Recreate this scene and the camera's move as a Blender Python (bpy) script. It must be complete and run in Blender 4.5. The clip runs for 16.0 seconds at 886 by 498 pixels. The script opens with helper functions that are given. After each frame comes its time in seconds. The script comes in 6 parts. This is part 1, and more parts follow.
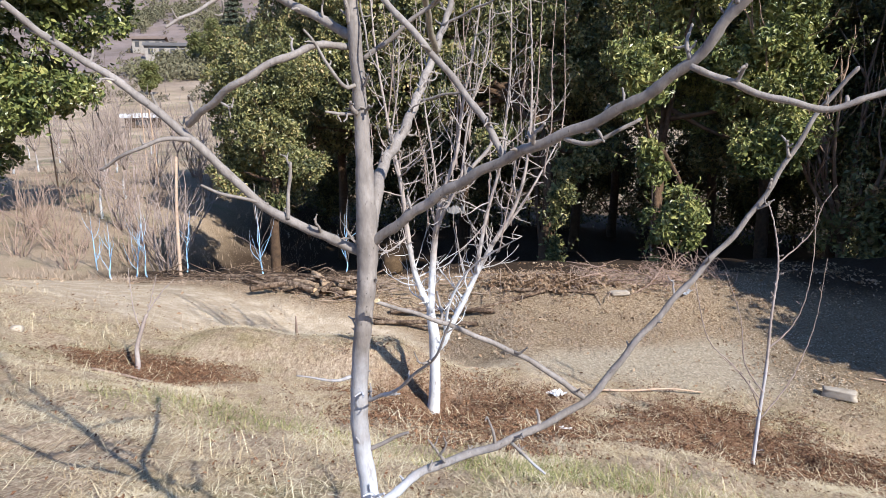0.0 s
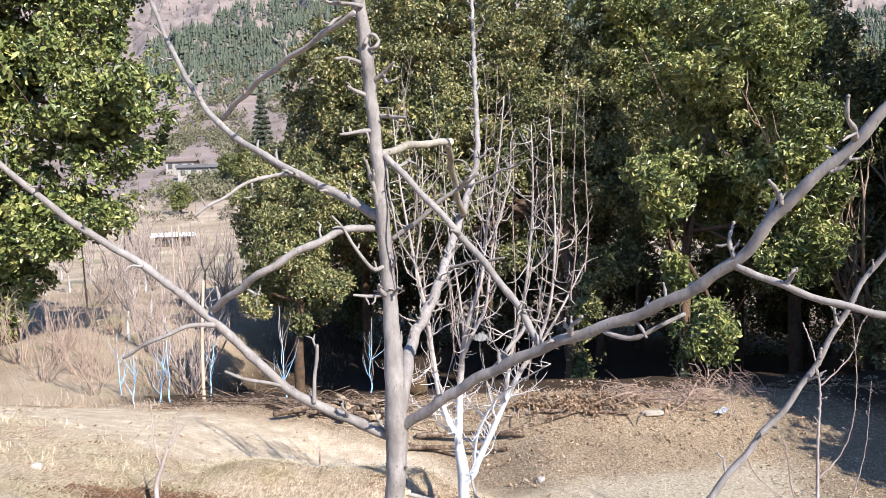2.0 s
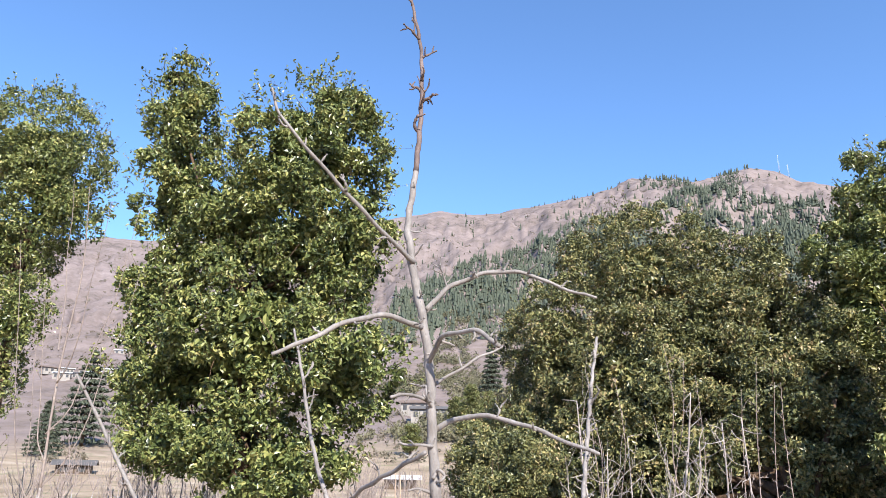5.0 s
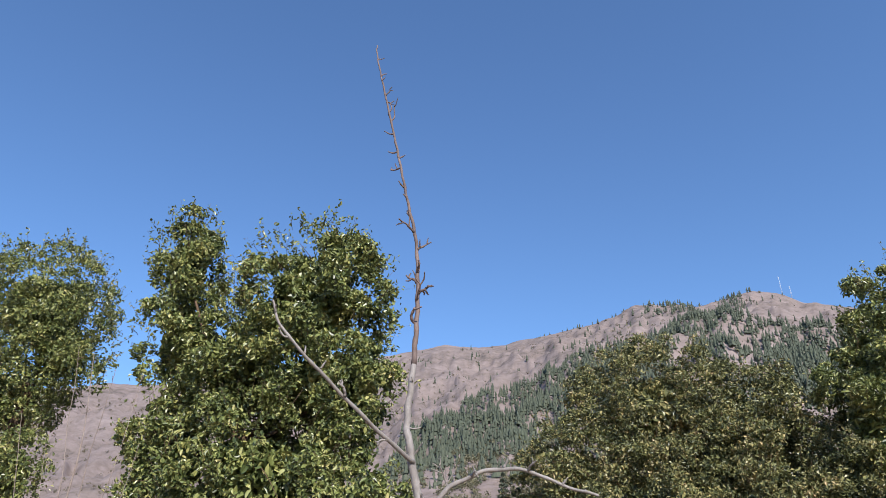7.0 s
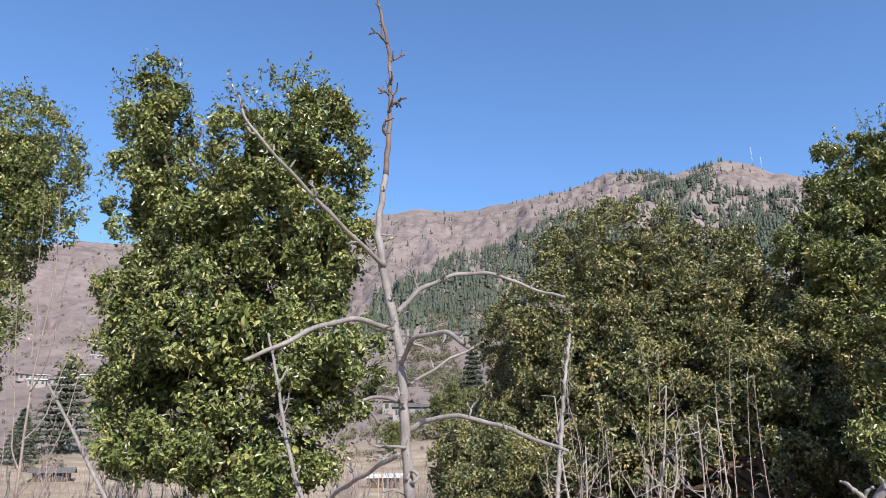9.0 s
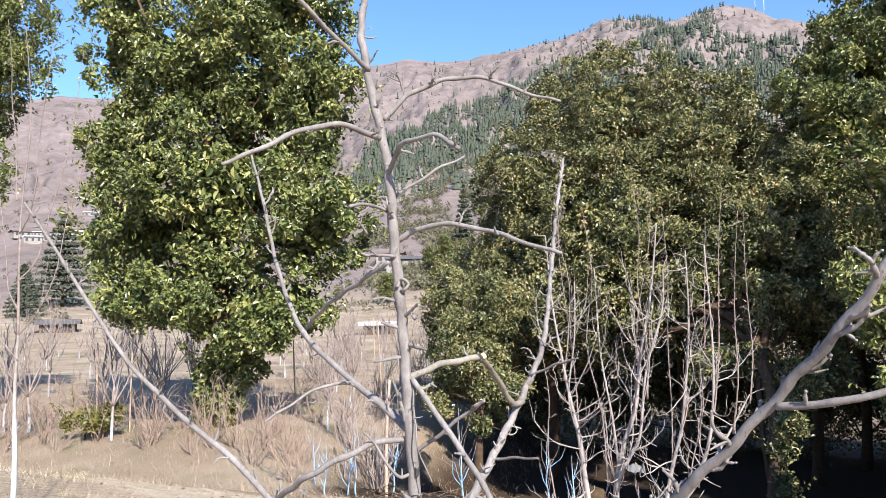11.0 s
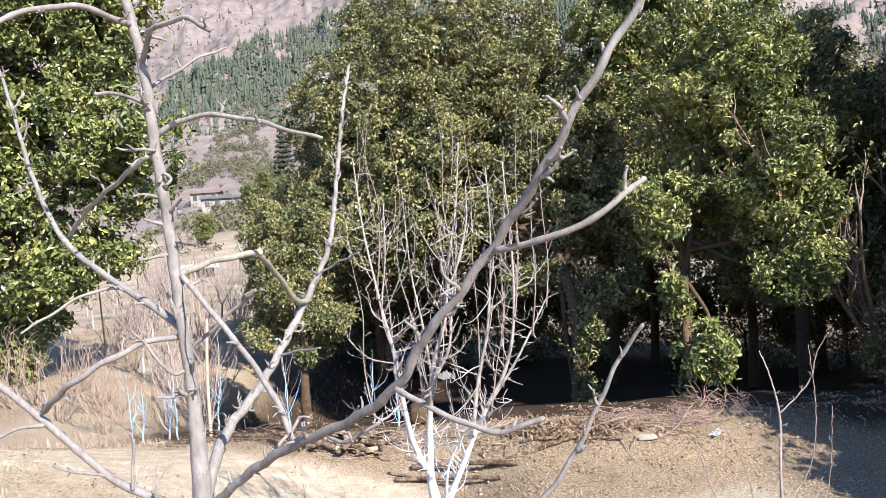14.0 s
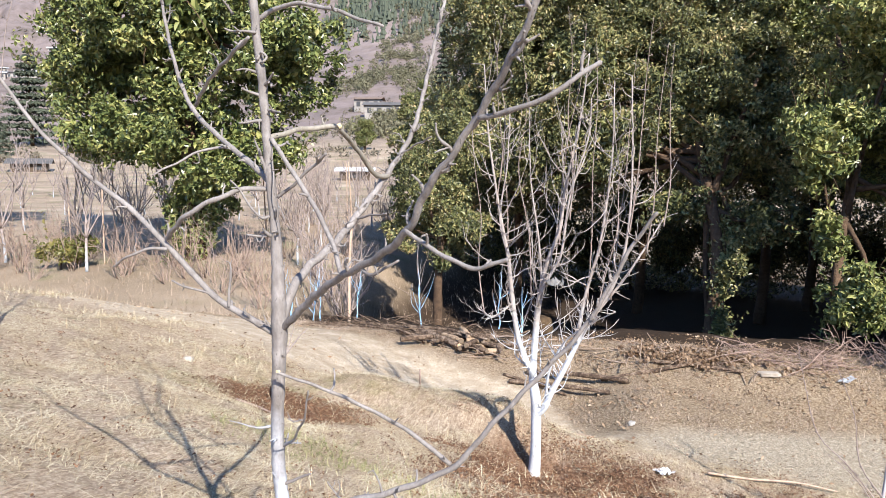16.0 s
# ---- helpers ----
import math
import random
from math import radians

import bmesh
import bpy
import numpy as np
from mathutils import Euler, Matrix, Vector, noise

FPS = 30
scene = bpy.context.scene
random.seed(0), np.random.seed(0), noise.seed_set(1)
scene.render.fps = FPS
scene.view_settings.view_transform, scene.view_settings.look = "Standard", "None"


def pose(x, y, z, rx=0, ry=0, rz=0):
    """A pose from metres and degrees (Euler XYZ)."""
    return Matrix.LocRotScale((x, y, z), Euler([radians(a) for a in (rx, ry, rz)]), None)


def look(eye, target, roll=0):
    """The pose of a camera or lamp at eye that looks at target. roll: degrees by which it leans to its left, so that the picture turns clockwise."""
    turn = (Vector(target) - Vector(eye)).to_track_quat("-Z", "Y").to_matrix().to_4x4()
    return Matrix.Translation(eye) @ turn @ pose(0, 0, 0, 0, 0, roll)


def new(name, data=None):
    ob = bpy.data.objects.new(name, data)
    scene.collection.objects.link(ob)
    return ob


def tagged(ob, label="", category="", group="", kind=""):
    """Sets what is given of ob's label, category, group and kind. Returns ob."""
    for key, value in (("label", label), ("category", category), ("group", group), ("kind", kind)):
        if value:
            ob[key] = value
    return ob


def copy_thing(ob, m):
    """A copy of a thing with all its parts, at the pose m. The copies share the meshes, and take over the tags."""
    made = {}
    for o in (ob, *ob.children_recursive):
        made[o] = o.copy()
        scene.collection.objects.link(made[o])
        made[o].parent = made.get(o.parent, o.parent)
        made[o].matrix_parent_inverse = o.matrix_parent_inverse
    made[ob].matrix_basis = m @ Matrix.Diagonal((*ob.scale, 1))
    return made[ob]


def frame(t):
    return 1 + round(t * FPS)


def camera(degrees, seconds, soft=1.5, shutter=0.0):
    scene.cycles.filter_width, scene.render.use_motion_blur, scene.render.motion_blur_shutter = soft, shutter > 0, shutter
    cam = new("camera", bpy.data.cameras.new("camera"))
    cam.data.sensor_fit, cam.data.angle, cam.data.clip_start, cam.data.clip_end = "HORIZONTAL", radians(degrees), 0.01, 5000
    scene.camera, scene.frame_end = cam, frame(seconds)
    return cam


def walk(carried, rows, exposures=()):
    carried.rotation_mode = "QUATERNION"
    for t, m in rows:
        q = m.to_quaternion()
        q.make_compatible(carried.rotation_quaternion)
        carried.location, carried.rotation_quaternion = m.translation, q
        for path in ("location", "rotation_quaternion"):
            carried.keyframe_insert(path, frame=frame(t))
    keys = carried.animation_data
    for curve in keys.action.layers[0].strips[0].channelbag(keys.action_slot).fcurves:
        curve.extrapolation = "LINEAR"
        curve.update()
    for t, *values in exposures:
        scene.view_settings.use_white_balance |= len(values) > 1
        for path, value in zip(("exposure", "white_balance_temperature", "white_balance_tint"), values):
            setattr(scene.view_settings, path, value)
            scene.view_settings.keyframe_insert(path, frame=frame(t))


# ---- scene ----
cam = camera(63.1, 16.0, soft=0.5)
PATH = [
    (0, (0.096, 0.327, 2.34), (0.081, 2.29, 1.957), -0.8),
    (0.5, (0.093, 0.345, 2.364), (0.105, 2.326, 2.087), -0.5),
    (1, (0.088, 0.362, 2.396), (0.031, 2.354, 2.22), -1.8),
    (1.5, (0.083, 0.374, 2.428), (-0.001, 2.368, 2.297), -2.9),
    (2, (0.085, 0.386, 2.454), (0.012, 2.384, 2.375), -2.1),
    (2.5, (0.092, 0.401, 2.497), (-0.056, 2.396, 2.487), -2.2),
    (3, (0.132, 0.406, 2.539), (-0.118, 2.39, 2.605), -2.3),
    (3.5, (0.209, 0.391, 2.599), (-0.185, 2.341, 2.804), 0.0),
    (4, (0.274, 0.351, 2.656), (-0.193, 2.273, 2.951), -1.0),
    (4.5, (0.358, 0.225, 2.695), (-0.21, 2.092, 3.132), 0.9),
    (5, (0.446, 0.166, 2.762), (-0.203, 1.965, 3.348), 1.0),
    (5.2, (0.458, 0.172, 2.787), (-0.15, 1.97, 3.417), -0.6),
    (7.5, (0.496, 0.071, 2.877), (-0.112, 1.721, 3.828), -0.9),
    (8, (0.492, 0.091, 2.846), (-0.089, 1.825, 3.656), -0.7),
    (8.5, (0.481, 0.129, 2.811), (-0.103, 1.914, 3.499), 0.1),
    (9, (0.471, 0.153, 2.768), (-0.123, 1.972, 3.347), -0.6),
    (9.2, (0.466, 0.156, 2.759), (-0.142, 1.986, 3.291), -0.2),
    (11.5, (0.447, 0.243, 2.642), (-0.159, 2.147, 2.732), -1.6),
    (12, (0.446, 0.239, 2.589), (-0.185, 2.137, 2.6), -1.3),
    (12.5, (0.484, 0.253, 2.577), (-0.009, 2.191, 2.572), -1.1),
    (13, (0.524, 0.267, 2.598), (0.23, 2.245, 2.652), -2.0),
    (13.5, (0.562, 0.242, 2.617), (0.415, 2.233, 2.739), -2.4),
    (14, (0.553, 0.231, 2.591), (0.414, 2.226, 2.571), -4.4),
    (14.5, (0.531, 0.191, 2.564), (0.274, 2.169, 2.423), -3.0),
    (15, (0.594, 0.086, 2.534), (0.213, 2.039, 2.329), -3.2),
    (15.3, (0.685, 0.027, 2.509), (0.241, 1.961, 2.254), -0.4),
    (15.5, (0.746, -0.022, 2.517), (0.352, 1.914, 2.204), 1.3),
    (16, (0.818, 0.042, 2.503), (0.267, 1.951, 2.271), 0.0),
]
walk(cam, [(t, look(eye, target, roll)) for t, eye, target, roll in PATH], [(0, 0.68), (1, 0.95), (2, 1.08), (3, 1.25), (4, 1.35), (5, 0.98), (7.5, 0.42), (9, 0.57), (11.5, 1.05), (13, 1.18), (14.5, 1.2), (16, 0.95)])

# ---- world and sun ----
SUN_AZ, SUN_EL = 138.0, 37.0
world = bpy.data.worlds.new("sky")
scene.world = world
world.use_nodes = True
sky = world.node_tree.nodes.new("ShaderNodeTexSky")
sky.sky_type = "NISHITA"
sky.sun_disc = False
sky.sun_elevation, sky.sun_rotation = radians(SUN_EL), radians(SUN_AZ)
sky.altitude, sky.air_density, sky.dust_density, sky.ozone_density = 1500, 1.2, 0.6, 8.0
background = world.node_tree.nodes["Background"]
world.node_tree.links.new(sky.outputs[0], background.inputs[0])
background.inputs[1].default_value = 0.15
sun = new("sun", bpy.data.lights.new("sun", "SUN"))
sun.data.energy, sun.data.angle, sun.data.color = 5.0, radians(0.53), (1.0, 0.955, 0.885)
sun.matrix_world = look((math.sin(radians(SUN_AZ)) * 60, math.cos(radians(SUN_AZ)) * 60, math.tan(radians(SUN_EL)) * 60), (0, 0, 0))


# ---- materials ----
class Nodes:
    """A short hand for node trees."""

    def __init__(self, name, rough=0.8, spec=0.3):
        self.mat = bpy.data.materials.new(name)
        self.mat.use_nodes = True
        self.tree = self.mat.node_tree
        self.bsdf = self.tree.nodes["Principled BSDF"]
        self.bsdf.inputs["Roughness"].default_value = rough
        self.bsdf.inputs["Specular IOR Level"].default_value = spec

    def add(self, kind, operation="", use_clamp=False, interpolation_type="", bands_direction=""):
        node = self.tree.nodes.new("ShaderNode" + kind)
        if operation:
            node.operation = operation
        if use_clamp:
            node.use_clamp = True
        if interpolation_type:
            node.interpolation_type = interpolation_type
        if bands_direction:
            node.bands_direction = bands_direction
        return node

    def link(self, value, socket):
        if isinstance(value, bpy.types.NodeSocket):
            self.tree.links.new(value, socket)
        else:
            socket.default_value = value

    def math(self, op, a, b=0.0, clamp=False):
        node = self.add("Math", operation=op, use_clamp=clamp)
        self.link(a, node.inputs[0])
        self.link(b, node.inputs[1])
        return node.outputs[0]

    def noise(self, scale, detail=5.0, vector=None, rough=0.6, distort=0.0):
        node = self.add("TexNoise")
        node.inputs["Scale"].default_value, node.inputs["Detail"].default_value = scale, detail
        node.inputs["Roughness"].default_value, node.inputs["Distortion"].default_value = rough, distort
        if vector is not None:
            self.tree.links.new(vector, node.inputs["Vector"])
        return node.outputs["Fac"]

    def ramp(self, fac, stops):
        node = self.add("ValToRGB")
        while len(node.color_ramp.elements) < len(stops):
            node.color_ramp.elements.new(0.5)
        for element, (at, colour) in zip(node.color_ramp.elements, stops):
            element.position, element.color = at, (*colour, 1)
        self.link(fac, node.inputs[0])
        return node.outputs[0]

    def mix(self, fac, a, b):
        node = self.add("MixRGB")
        for value, socket in zip((fac, a, b), node.inputs):
            self.link((*value, 1) if isinstance(value, tuple) else value, socket)
        return node.outputs[0]

    def step(self, value, low, high):
        node = self.add("MapRange", interpolation_type="SMOOTHSTEP")
        self.link(value, node.inputs[0])
        node.inputs[1].default_value, node.inputs[2].default_value = low, high
        return node.outputs[0]

    def bump(self, height, strength, distance=0.02):
        node = self.add("Bump")
        node.inputs["Strength"].default_value, node.inputs["Distance"].default_value = strength, distance
        self.link(height, node.inputs["Height"])
        self.tree.links.new(node.outputs[0], self.bsdf.inputs["Normal"])

    def colour(self, value):
        self.link(value, self.bsdf.inputs["Base Color"])
        return self.mat

    def object_coordinates(self):
        return self.add("TexCoord").outputs["Object"]

    def island(self):
        return self.add("NewGeometry").outputs["Random Per Island"]


def plain(name, stops, scale=8.0, rough=0.8, bump=0.4, distance=0.01, big=1.0, spec=0.3, metal=0.0):
    """A noisy surface: a fine grain and broad stains over the ramp's colours."""
    n = Nodes(name, rough, spec)
    n.bsdf.inputs["Metallic"].default_value = metal
    c = n.object_coordinates()
    fine, broad = n.noise(scale, 8, c, 0.7), n.noise(scale * 0.12 * big, 4, c)
    n.bump(fine, bump, distance)
    return n.colour(n.ramp(n.math("ADD", n.math("MULTIPLY", fine, 0.6), n.math("MULTIPLY", broad, 0.4)), stops))


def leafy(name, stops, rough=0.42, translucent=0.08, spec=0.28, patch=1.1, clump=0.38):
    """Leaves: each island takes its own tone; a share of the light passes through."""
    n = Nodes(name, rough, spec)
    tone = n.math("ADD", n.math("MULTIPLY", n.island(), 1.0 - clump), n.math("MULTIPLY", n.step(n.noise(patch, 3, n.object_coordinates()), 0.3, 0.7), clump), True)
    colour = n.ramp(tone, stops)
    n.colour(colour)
    passing = n.add("BsdfTranslucent")
    n.tree.links.new(colour, passing.inputs[0])
    both = n.add("MixShader")
    both.inputs[0].default_value = translucent
    n.tree.links.new(n.bsdf.outputs[0], both.inputs[1])
    n.tree.links.new(passing.outputs[0], both.inputs[2])
    n.tree.links.new(both.outputs[0], n.tree.nodes["Material Output"].inputs[0])
    return n.mat


def bark_material(name, dark, light, scale=30.0, wash_to=None, wash=(0.5, 0.52, 0.57), flecks=False):
    """Bark with streaks along the stem, and limewash up to a ragged height above the ground line."""
    n = Nodes(name, 0.75, 0.3)
    c = n.object_coordinates()
    stretch = n.add("Mapping")
    stretch.inputs["Scale"].default_value = (1, 1, 0.35)
    n.tree.links.new(c, stretch.inputs[0])
    fine, broad = n.noise(scale * 3, 8, stretch.outputs[0], 0.7), n.noise(scale * 0.3, 4, c)
    both = n.math("ADD", n.math("MULTIPLY", fine, 0.5), n.math("MULTIPLY", broad, 0.5))
    middle = tuple((a + b) / 2 for a, b in zip(dark, light))
    colour = n.ramp(both, [(0.3, dark), (0.5, middle), (0.66, light)])
    if flecks:
        spots = n.add("TexVoronoi")
        spots.inputs["Scale"].default_value = 210
        n.tree.links.new(stretch.outputs[0], spots.inputs["Vector"])
        pore = n.math("MULTIPLY", n.math("SUBTRACT", 1.0, n.step(spots.outputs["Distance"], 0.12, 0.3)), n.step(n.noise(70, 3, c), 0.5, 0.62))
        colour = n.mix(n.math("MULTIPLY", pore, 0.75), colour, tuple(v * 0.6 for v in dark))
        blotch = n.math("MULTIPLY", n.step(n.noise(26, 6, c, 0.7), 0.56, 0.7), 0.5)
        colour = n.mix(blotch, colour, dark)
    if wash_to is not None:
        low, high = wash_to
        height = n.add("SeparateXYZ")
        n.tree.links.new(n.add("NewGeometry").outputs["Position"], height.inputs[0])
        ragged = n.math("ADD", height.outputs[2], n.math("MULTIPLY", n.math("SUBTRACT", n.noise(9, 5, c), 0.5), (high - low) * 1.6))
        cover = n.math("SUBTRACT", 1.0, n.step(ragged, low, high))
        worn = n.math("MULTIPLY", cover, n.step(n.noise(42, 6, stretch.outputs[0]), 0.26, 0.42))
        colour = n.mix(worn, colour, n.ramp(fine, [(0.3, tuple(w * 0.8 for w in wash)), (0.6, wash)]))
    n.bump(both, 0.6, 0.004)
    return n.colour(colour)


# ---- mesh helpers ----
rng = np.random.default_rng(11)


def hang(ob, parent):
    """Makes ob a part of parent, which stands unturned; the part's mesh is in the world's metres."""
    ob.parent = parent
    ob.matrix_parent_inverse = Matrix.Translation(parent.location).inverted()


def mesh_object(name, verts, faces, material, parent=None, label="", smooth=True):
    """One mesh object from arrays of vertices and of faces with equal corners."""
    verts, faces = np.asarray(verts, dtype=np.float32), np.asarray(faces, dtype=np.int32)
    mesh = bpy.data.meshes.new(name)
    mesh.vertices.add(len(verts))
    mesh.vertices.foreach_set("co", verts.ravel())
    corners = faces.shape[1]
    mesh.loops.add(faces.size)
    mesh.loops.foreach_set("vertex_index", faces.ravel())
    mesh.polygons.add(len(faces))
    mesh.polygons.foreach_set("loop_start", np.arange(0, faces.size, corners, dtype=np.int32))
    mesh.update(calc_edges=True)
    mesh.validate()
    mesh.polygons.foreach_set("use_smooth", np.full(len(mesh.polygons), smooth))
    mesh.materials.append(material)
    ob = new(name, mesh)
    if parent is not None:
        hang(ob, parent)
    if label:
        tagged(ob, label)
    return ob


def part(name, bm, material, parent=None, label="", smooth=False):
    """Links a bmesh as one mesh object under a thing or a part."""
    mesh = bpy.data.meshes.new(name)
    bmesh.ops.recalc_face_normals(bm, faces=bm.faces)
    bm.to_mesh(mesh)
    bm.free()
    for polygon in mesh.polygons:
        polygon.use_smooth = smooth
    mesh.materials.append(material)
    ob = new(name, mesh)
    if parent is not None:
        hang(ob, parent)
    if label:
        tagged(ob, label)
    return ob


def box(bm, size, at=(0, 0, 0), turn=(0, 0, 0), bevel=0.0):
    made = bmesh.ops.create_cube(bm, size=1, matrix=pose(*at, *turn) @ Matrix.Diagonal((*size, 1)))["verts"]
    if bevel:
        edges = {e for v in made for e in v.link_edges}
        bmesh.ops.bevel(bm, geom=list(edges), offset=bevel, segments=2, affect="EDGES")


def spline(points, per=6):
    """A smooth line through rows of (x, y, z, radius)."""
    p = np.asarray(points, dtype=float)
    p = np.vstack([2 * p[0] - p[1], p, 2 * p[-1] - p[-2]])
    t = np.linspace(0, 1, per, endpoint=False)[:, None]
    rows = []
    for a, b, c, d in zip(p[:-3], p[1:-2], p[2:-1], p[3:]):
        rows.append(0.5 * (2 * b + (c - a) * t + (2 * a - 5 * b + 4 * c - d) * t ** 2 + (3 * b - a - 3 * c + d) * t ** 3))
    rows.append(p[-2][None])
    return np.vstack(rows)


class Tubes:
    """Collects tapering tubes, all with the same number of sides."""

    def __init__(self, sides=7):
        self.sides, self.verts, self.faces, self.count = sides, [], [], 0

    def add(self, points, per=5, knobs=0.0, smooth=True):
        line = spline(points, per) if smooth else np.asarray(points, dtype=float)
        centre, radius = line[:, :3], np.maximum(line[:, 3], 0.0004)
        if knobs:
            radius = radius * (1 + knobs * rng.normal(0, 0.5, len(radius)).clip(-1, 1.6))
        way = np.gradient(centre, axis=0)
        way /= np.linalg.norm(way, axis=1)[:, None] + 1e-9
        side = np.cross(way, (0.31, 0.27, 0.91))
        side[np.linalg.norm(side, axis=1) < 0.05] = (1, 0, 0)
        side /= np.linalg.norm(side, axis=1)[:, None]
        up = np.cross(way, side)
        s, n = self.sides, len(centre)
        angle = np.arange(s) * 2 * math.pi / s
        ring = centre[:, None] + radius[:, None, None] * (np.cos(angle)[None, :, None] * side[:, None] + np.sin(angle)[None, :, None] * up[:, None])
        tips = np.array([centre[0], centre[-1] + way[-1] * radius[-1] * 0.7])
        base, o = self.count, np.arange(s)
        first = base + (np.arange(n - 1) * s)[:, None]
        quads = np.stack([first + o, first + (o + 1) % s, first + s + (o + 1) % s, first + s + o], axis=-1).reshape(-1, 4)
        low = np.stack([base + (o + 1) % s, base + o, np.full(s, base + n * s), np.full(s, base + n * s)], axis=-1)
        top = base + (n - 1) * s
        high = np.stack([top + o, top + (o + 1) % s, np.full(s, base + n * s + 1), np.full(s, base + n * s + 1)], axis=-1)
        self.verts += [ring.reshape(-1, 3), tips]
        self.faces += [quads, low, high]
        self.count += n * s + 2

    def link(self, name, material, parent=None, label=""):
        faces = np.vstack(self.faces)
        mesh = bpy.data.meshes.new(name)
        tri = faces[:, 2] == faces[:, 3]
        mesh.from_pydata(np.vstack(self.verts).tolist(), [], faces[~tri].tolist() + faces[tri][:, :3].tolist())
        mesh.polygons.foreach_set("use_smooth", np.full(len(mesh.polygons), True))
        mesh.materials.append(material)
        ob = new(name, mesh)
        if parent is not None:
            hang(ob, parent)
        if label:
            tagged(ob, label)
        return ob


def unit(v):
    return v / (np.linalg.norm(v, axis=-1, keepdims=True) + 1e-9)


def empty(name, at=(0, 0, 0)):
    ob = new(name)
    ob.location = at
    ob.empty_display_size = 0.2
    return ob


def leaf_cloud(centres, length, width, outward, scale=1.0, droop=0.2, fold=0.25, loose=0.5, full=False):
    """Folded leaf blades at the given centres: arrays of vertices and triangles. full: an oval blade, not a lozenge."""
    n = len(centres)
    facing = unit(outward * 0.75 + rng.normal(size=(n, 3)) * loose + np.array([0, 0, 0.45]))
    along = unit(rng.normal(size=(n, 3)) + outward * 0.3 - np.array([0, 0, droop]))
    across = unit(np.cross(along, facing))
    normal = np.cross(across, along)
    size = (rng.uniform(0.65, 1.25, n) * scale)[:, None]
    a = centres - along * length * 0.5 * size
    b = centres + along * length * 0.5 * size - normal * length * 0.08 * size
    lift = normal * width * fold * size
    start = np.arange(n)[:, None]
    if full:
        low, high = centres - along * length * 0.2 * size + lift, centres + along * length * 0.17 * size + lift * 0.9
        w, v = across * width * 0.46 * size, across * width * 0.43 * size
        verts = np.stack([a, low + w, high + v, b, high - v, low - w], axis=1).reshape(-1, 3)
        tri = ((0, 2, 1), (0, 3, 2), (0, 4, 3), (0, 5, 4))
        return verts, np.concatenate([start * 6 + np.array(f) for f in tri], axis=1).reshape(-1, 3)
    mid = centres - along * length * 0.05 * size
    left, right = mid + across * width * 0.5 * size + lift, mid - across * width * 0.5 * size + lift
    verts = np.stack([a, left, b, right], axis=1).reshape(-1, 3)
    return verts, np.concatenate([start * 4 + np.array([0, 2, 1]), start * 4 + np.array([0, 3, 2])], axis=1).reshape(-1, 3)


# ---- ground ----
def smooth(v, low, high):
    t = np.clip((v - low) / (high - low), 0, 1)
    return t * t * (3 - 2 * t)


RIDGE_AZ = (-180, -110, -70, -58, -48.8, -46, -43, -34, -24.4, -20.1, -17.3, -15.1, -13.5, -7.8, -5.4, -4.2, -1.7, 0.4, 3.1, 4.8, 6.8, 8.1, 15, 22.2, 24.9, 28.3, 45, 80, 180)
RIDGE_EL = (9, 10, 12, 13, 15.2, 15.9, 16.0, 17.6, 19.3, 20.1, 19.8, 19.9, 20.3, 21.0, 21.6, 22.2, 21.8, 21.3, 21.7, 22.0, 21.3, 20.5, 18.3, 17.2, 16.3, 16.5, 14, 11, 9)
SPUR_AZ = (-180, -60, -48, -40, -30, -24.8, -22.5, -18.3, -13.6, -10.3, -5, 0, 3, 6.5, 15, 28, 60, 180)
SPUR_EL = (6, 7, 9.5, 11, 10.5, 13.2, 14.0, 14.9, 15.7, 17.2, 19.0, 19.8, 19.2, 18.0, 15, 12, 9, 6)


def waves(x, y, scale, seed):
    """A cheap fractal of crossed sines, about -1 to 1."""
    r = np.random.default_rng(seed)
    total, weight = np.zeros_like(x), 0
    for octave in range(5):
        for _ in range(3):
            a, phase = r.uniform(0, 6.28), r.uniform(0, 6.28)
            k = 2 ** octave / scale
            total = total + np.sin((x * np.cos(a) + y * np.sin(a)) * k * 6.28 + phase + 1.7 * np.sin((x * np.sin(a) - y * np.cos(a)) * k * 4.1 + phase)) * 0.55 ** octave
        weight += 3 * 0.55 ** octave
    return total / weight * 1.8


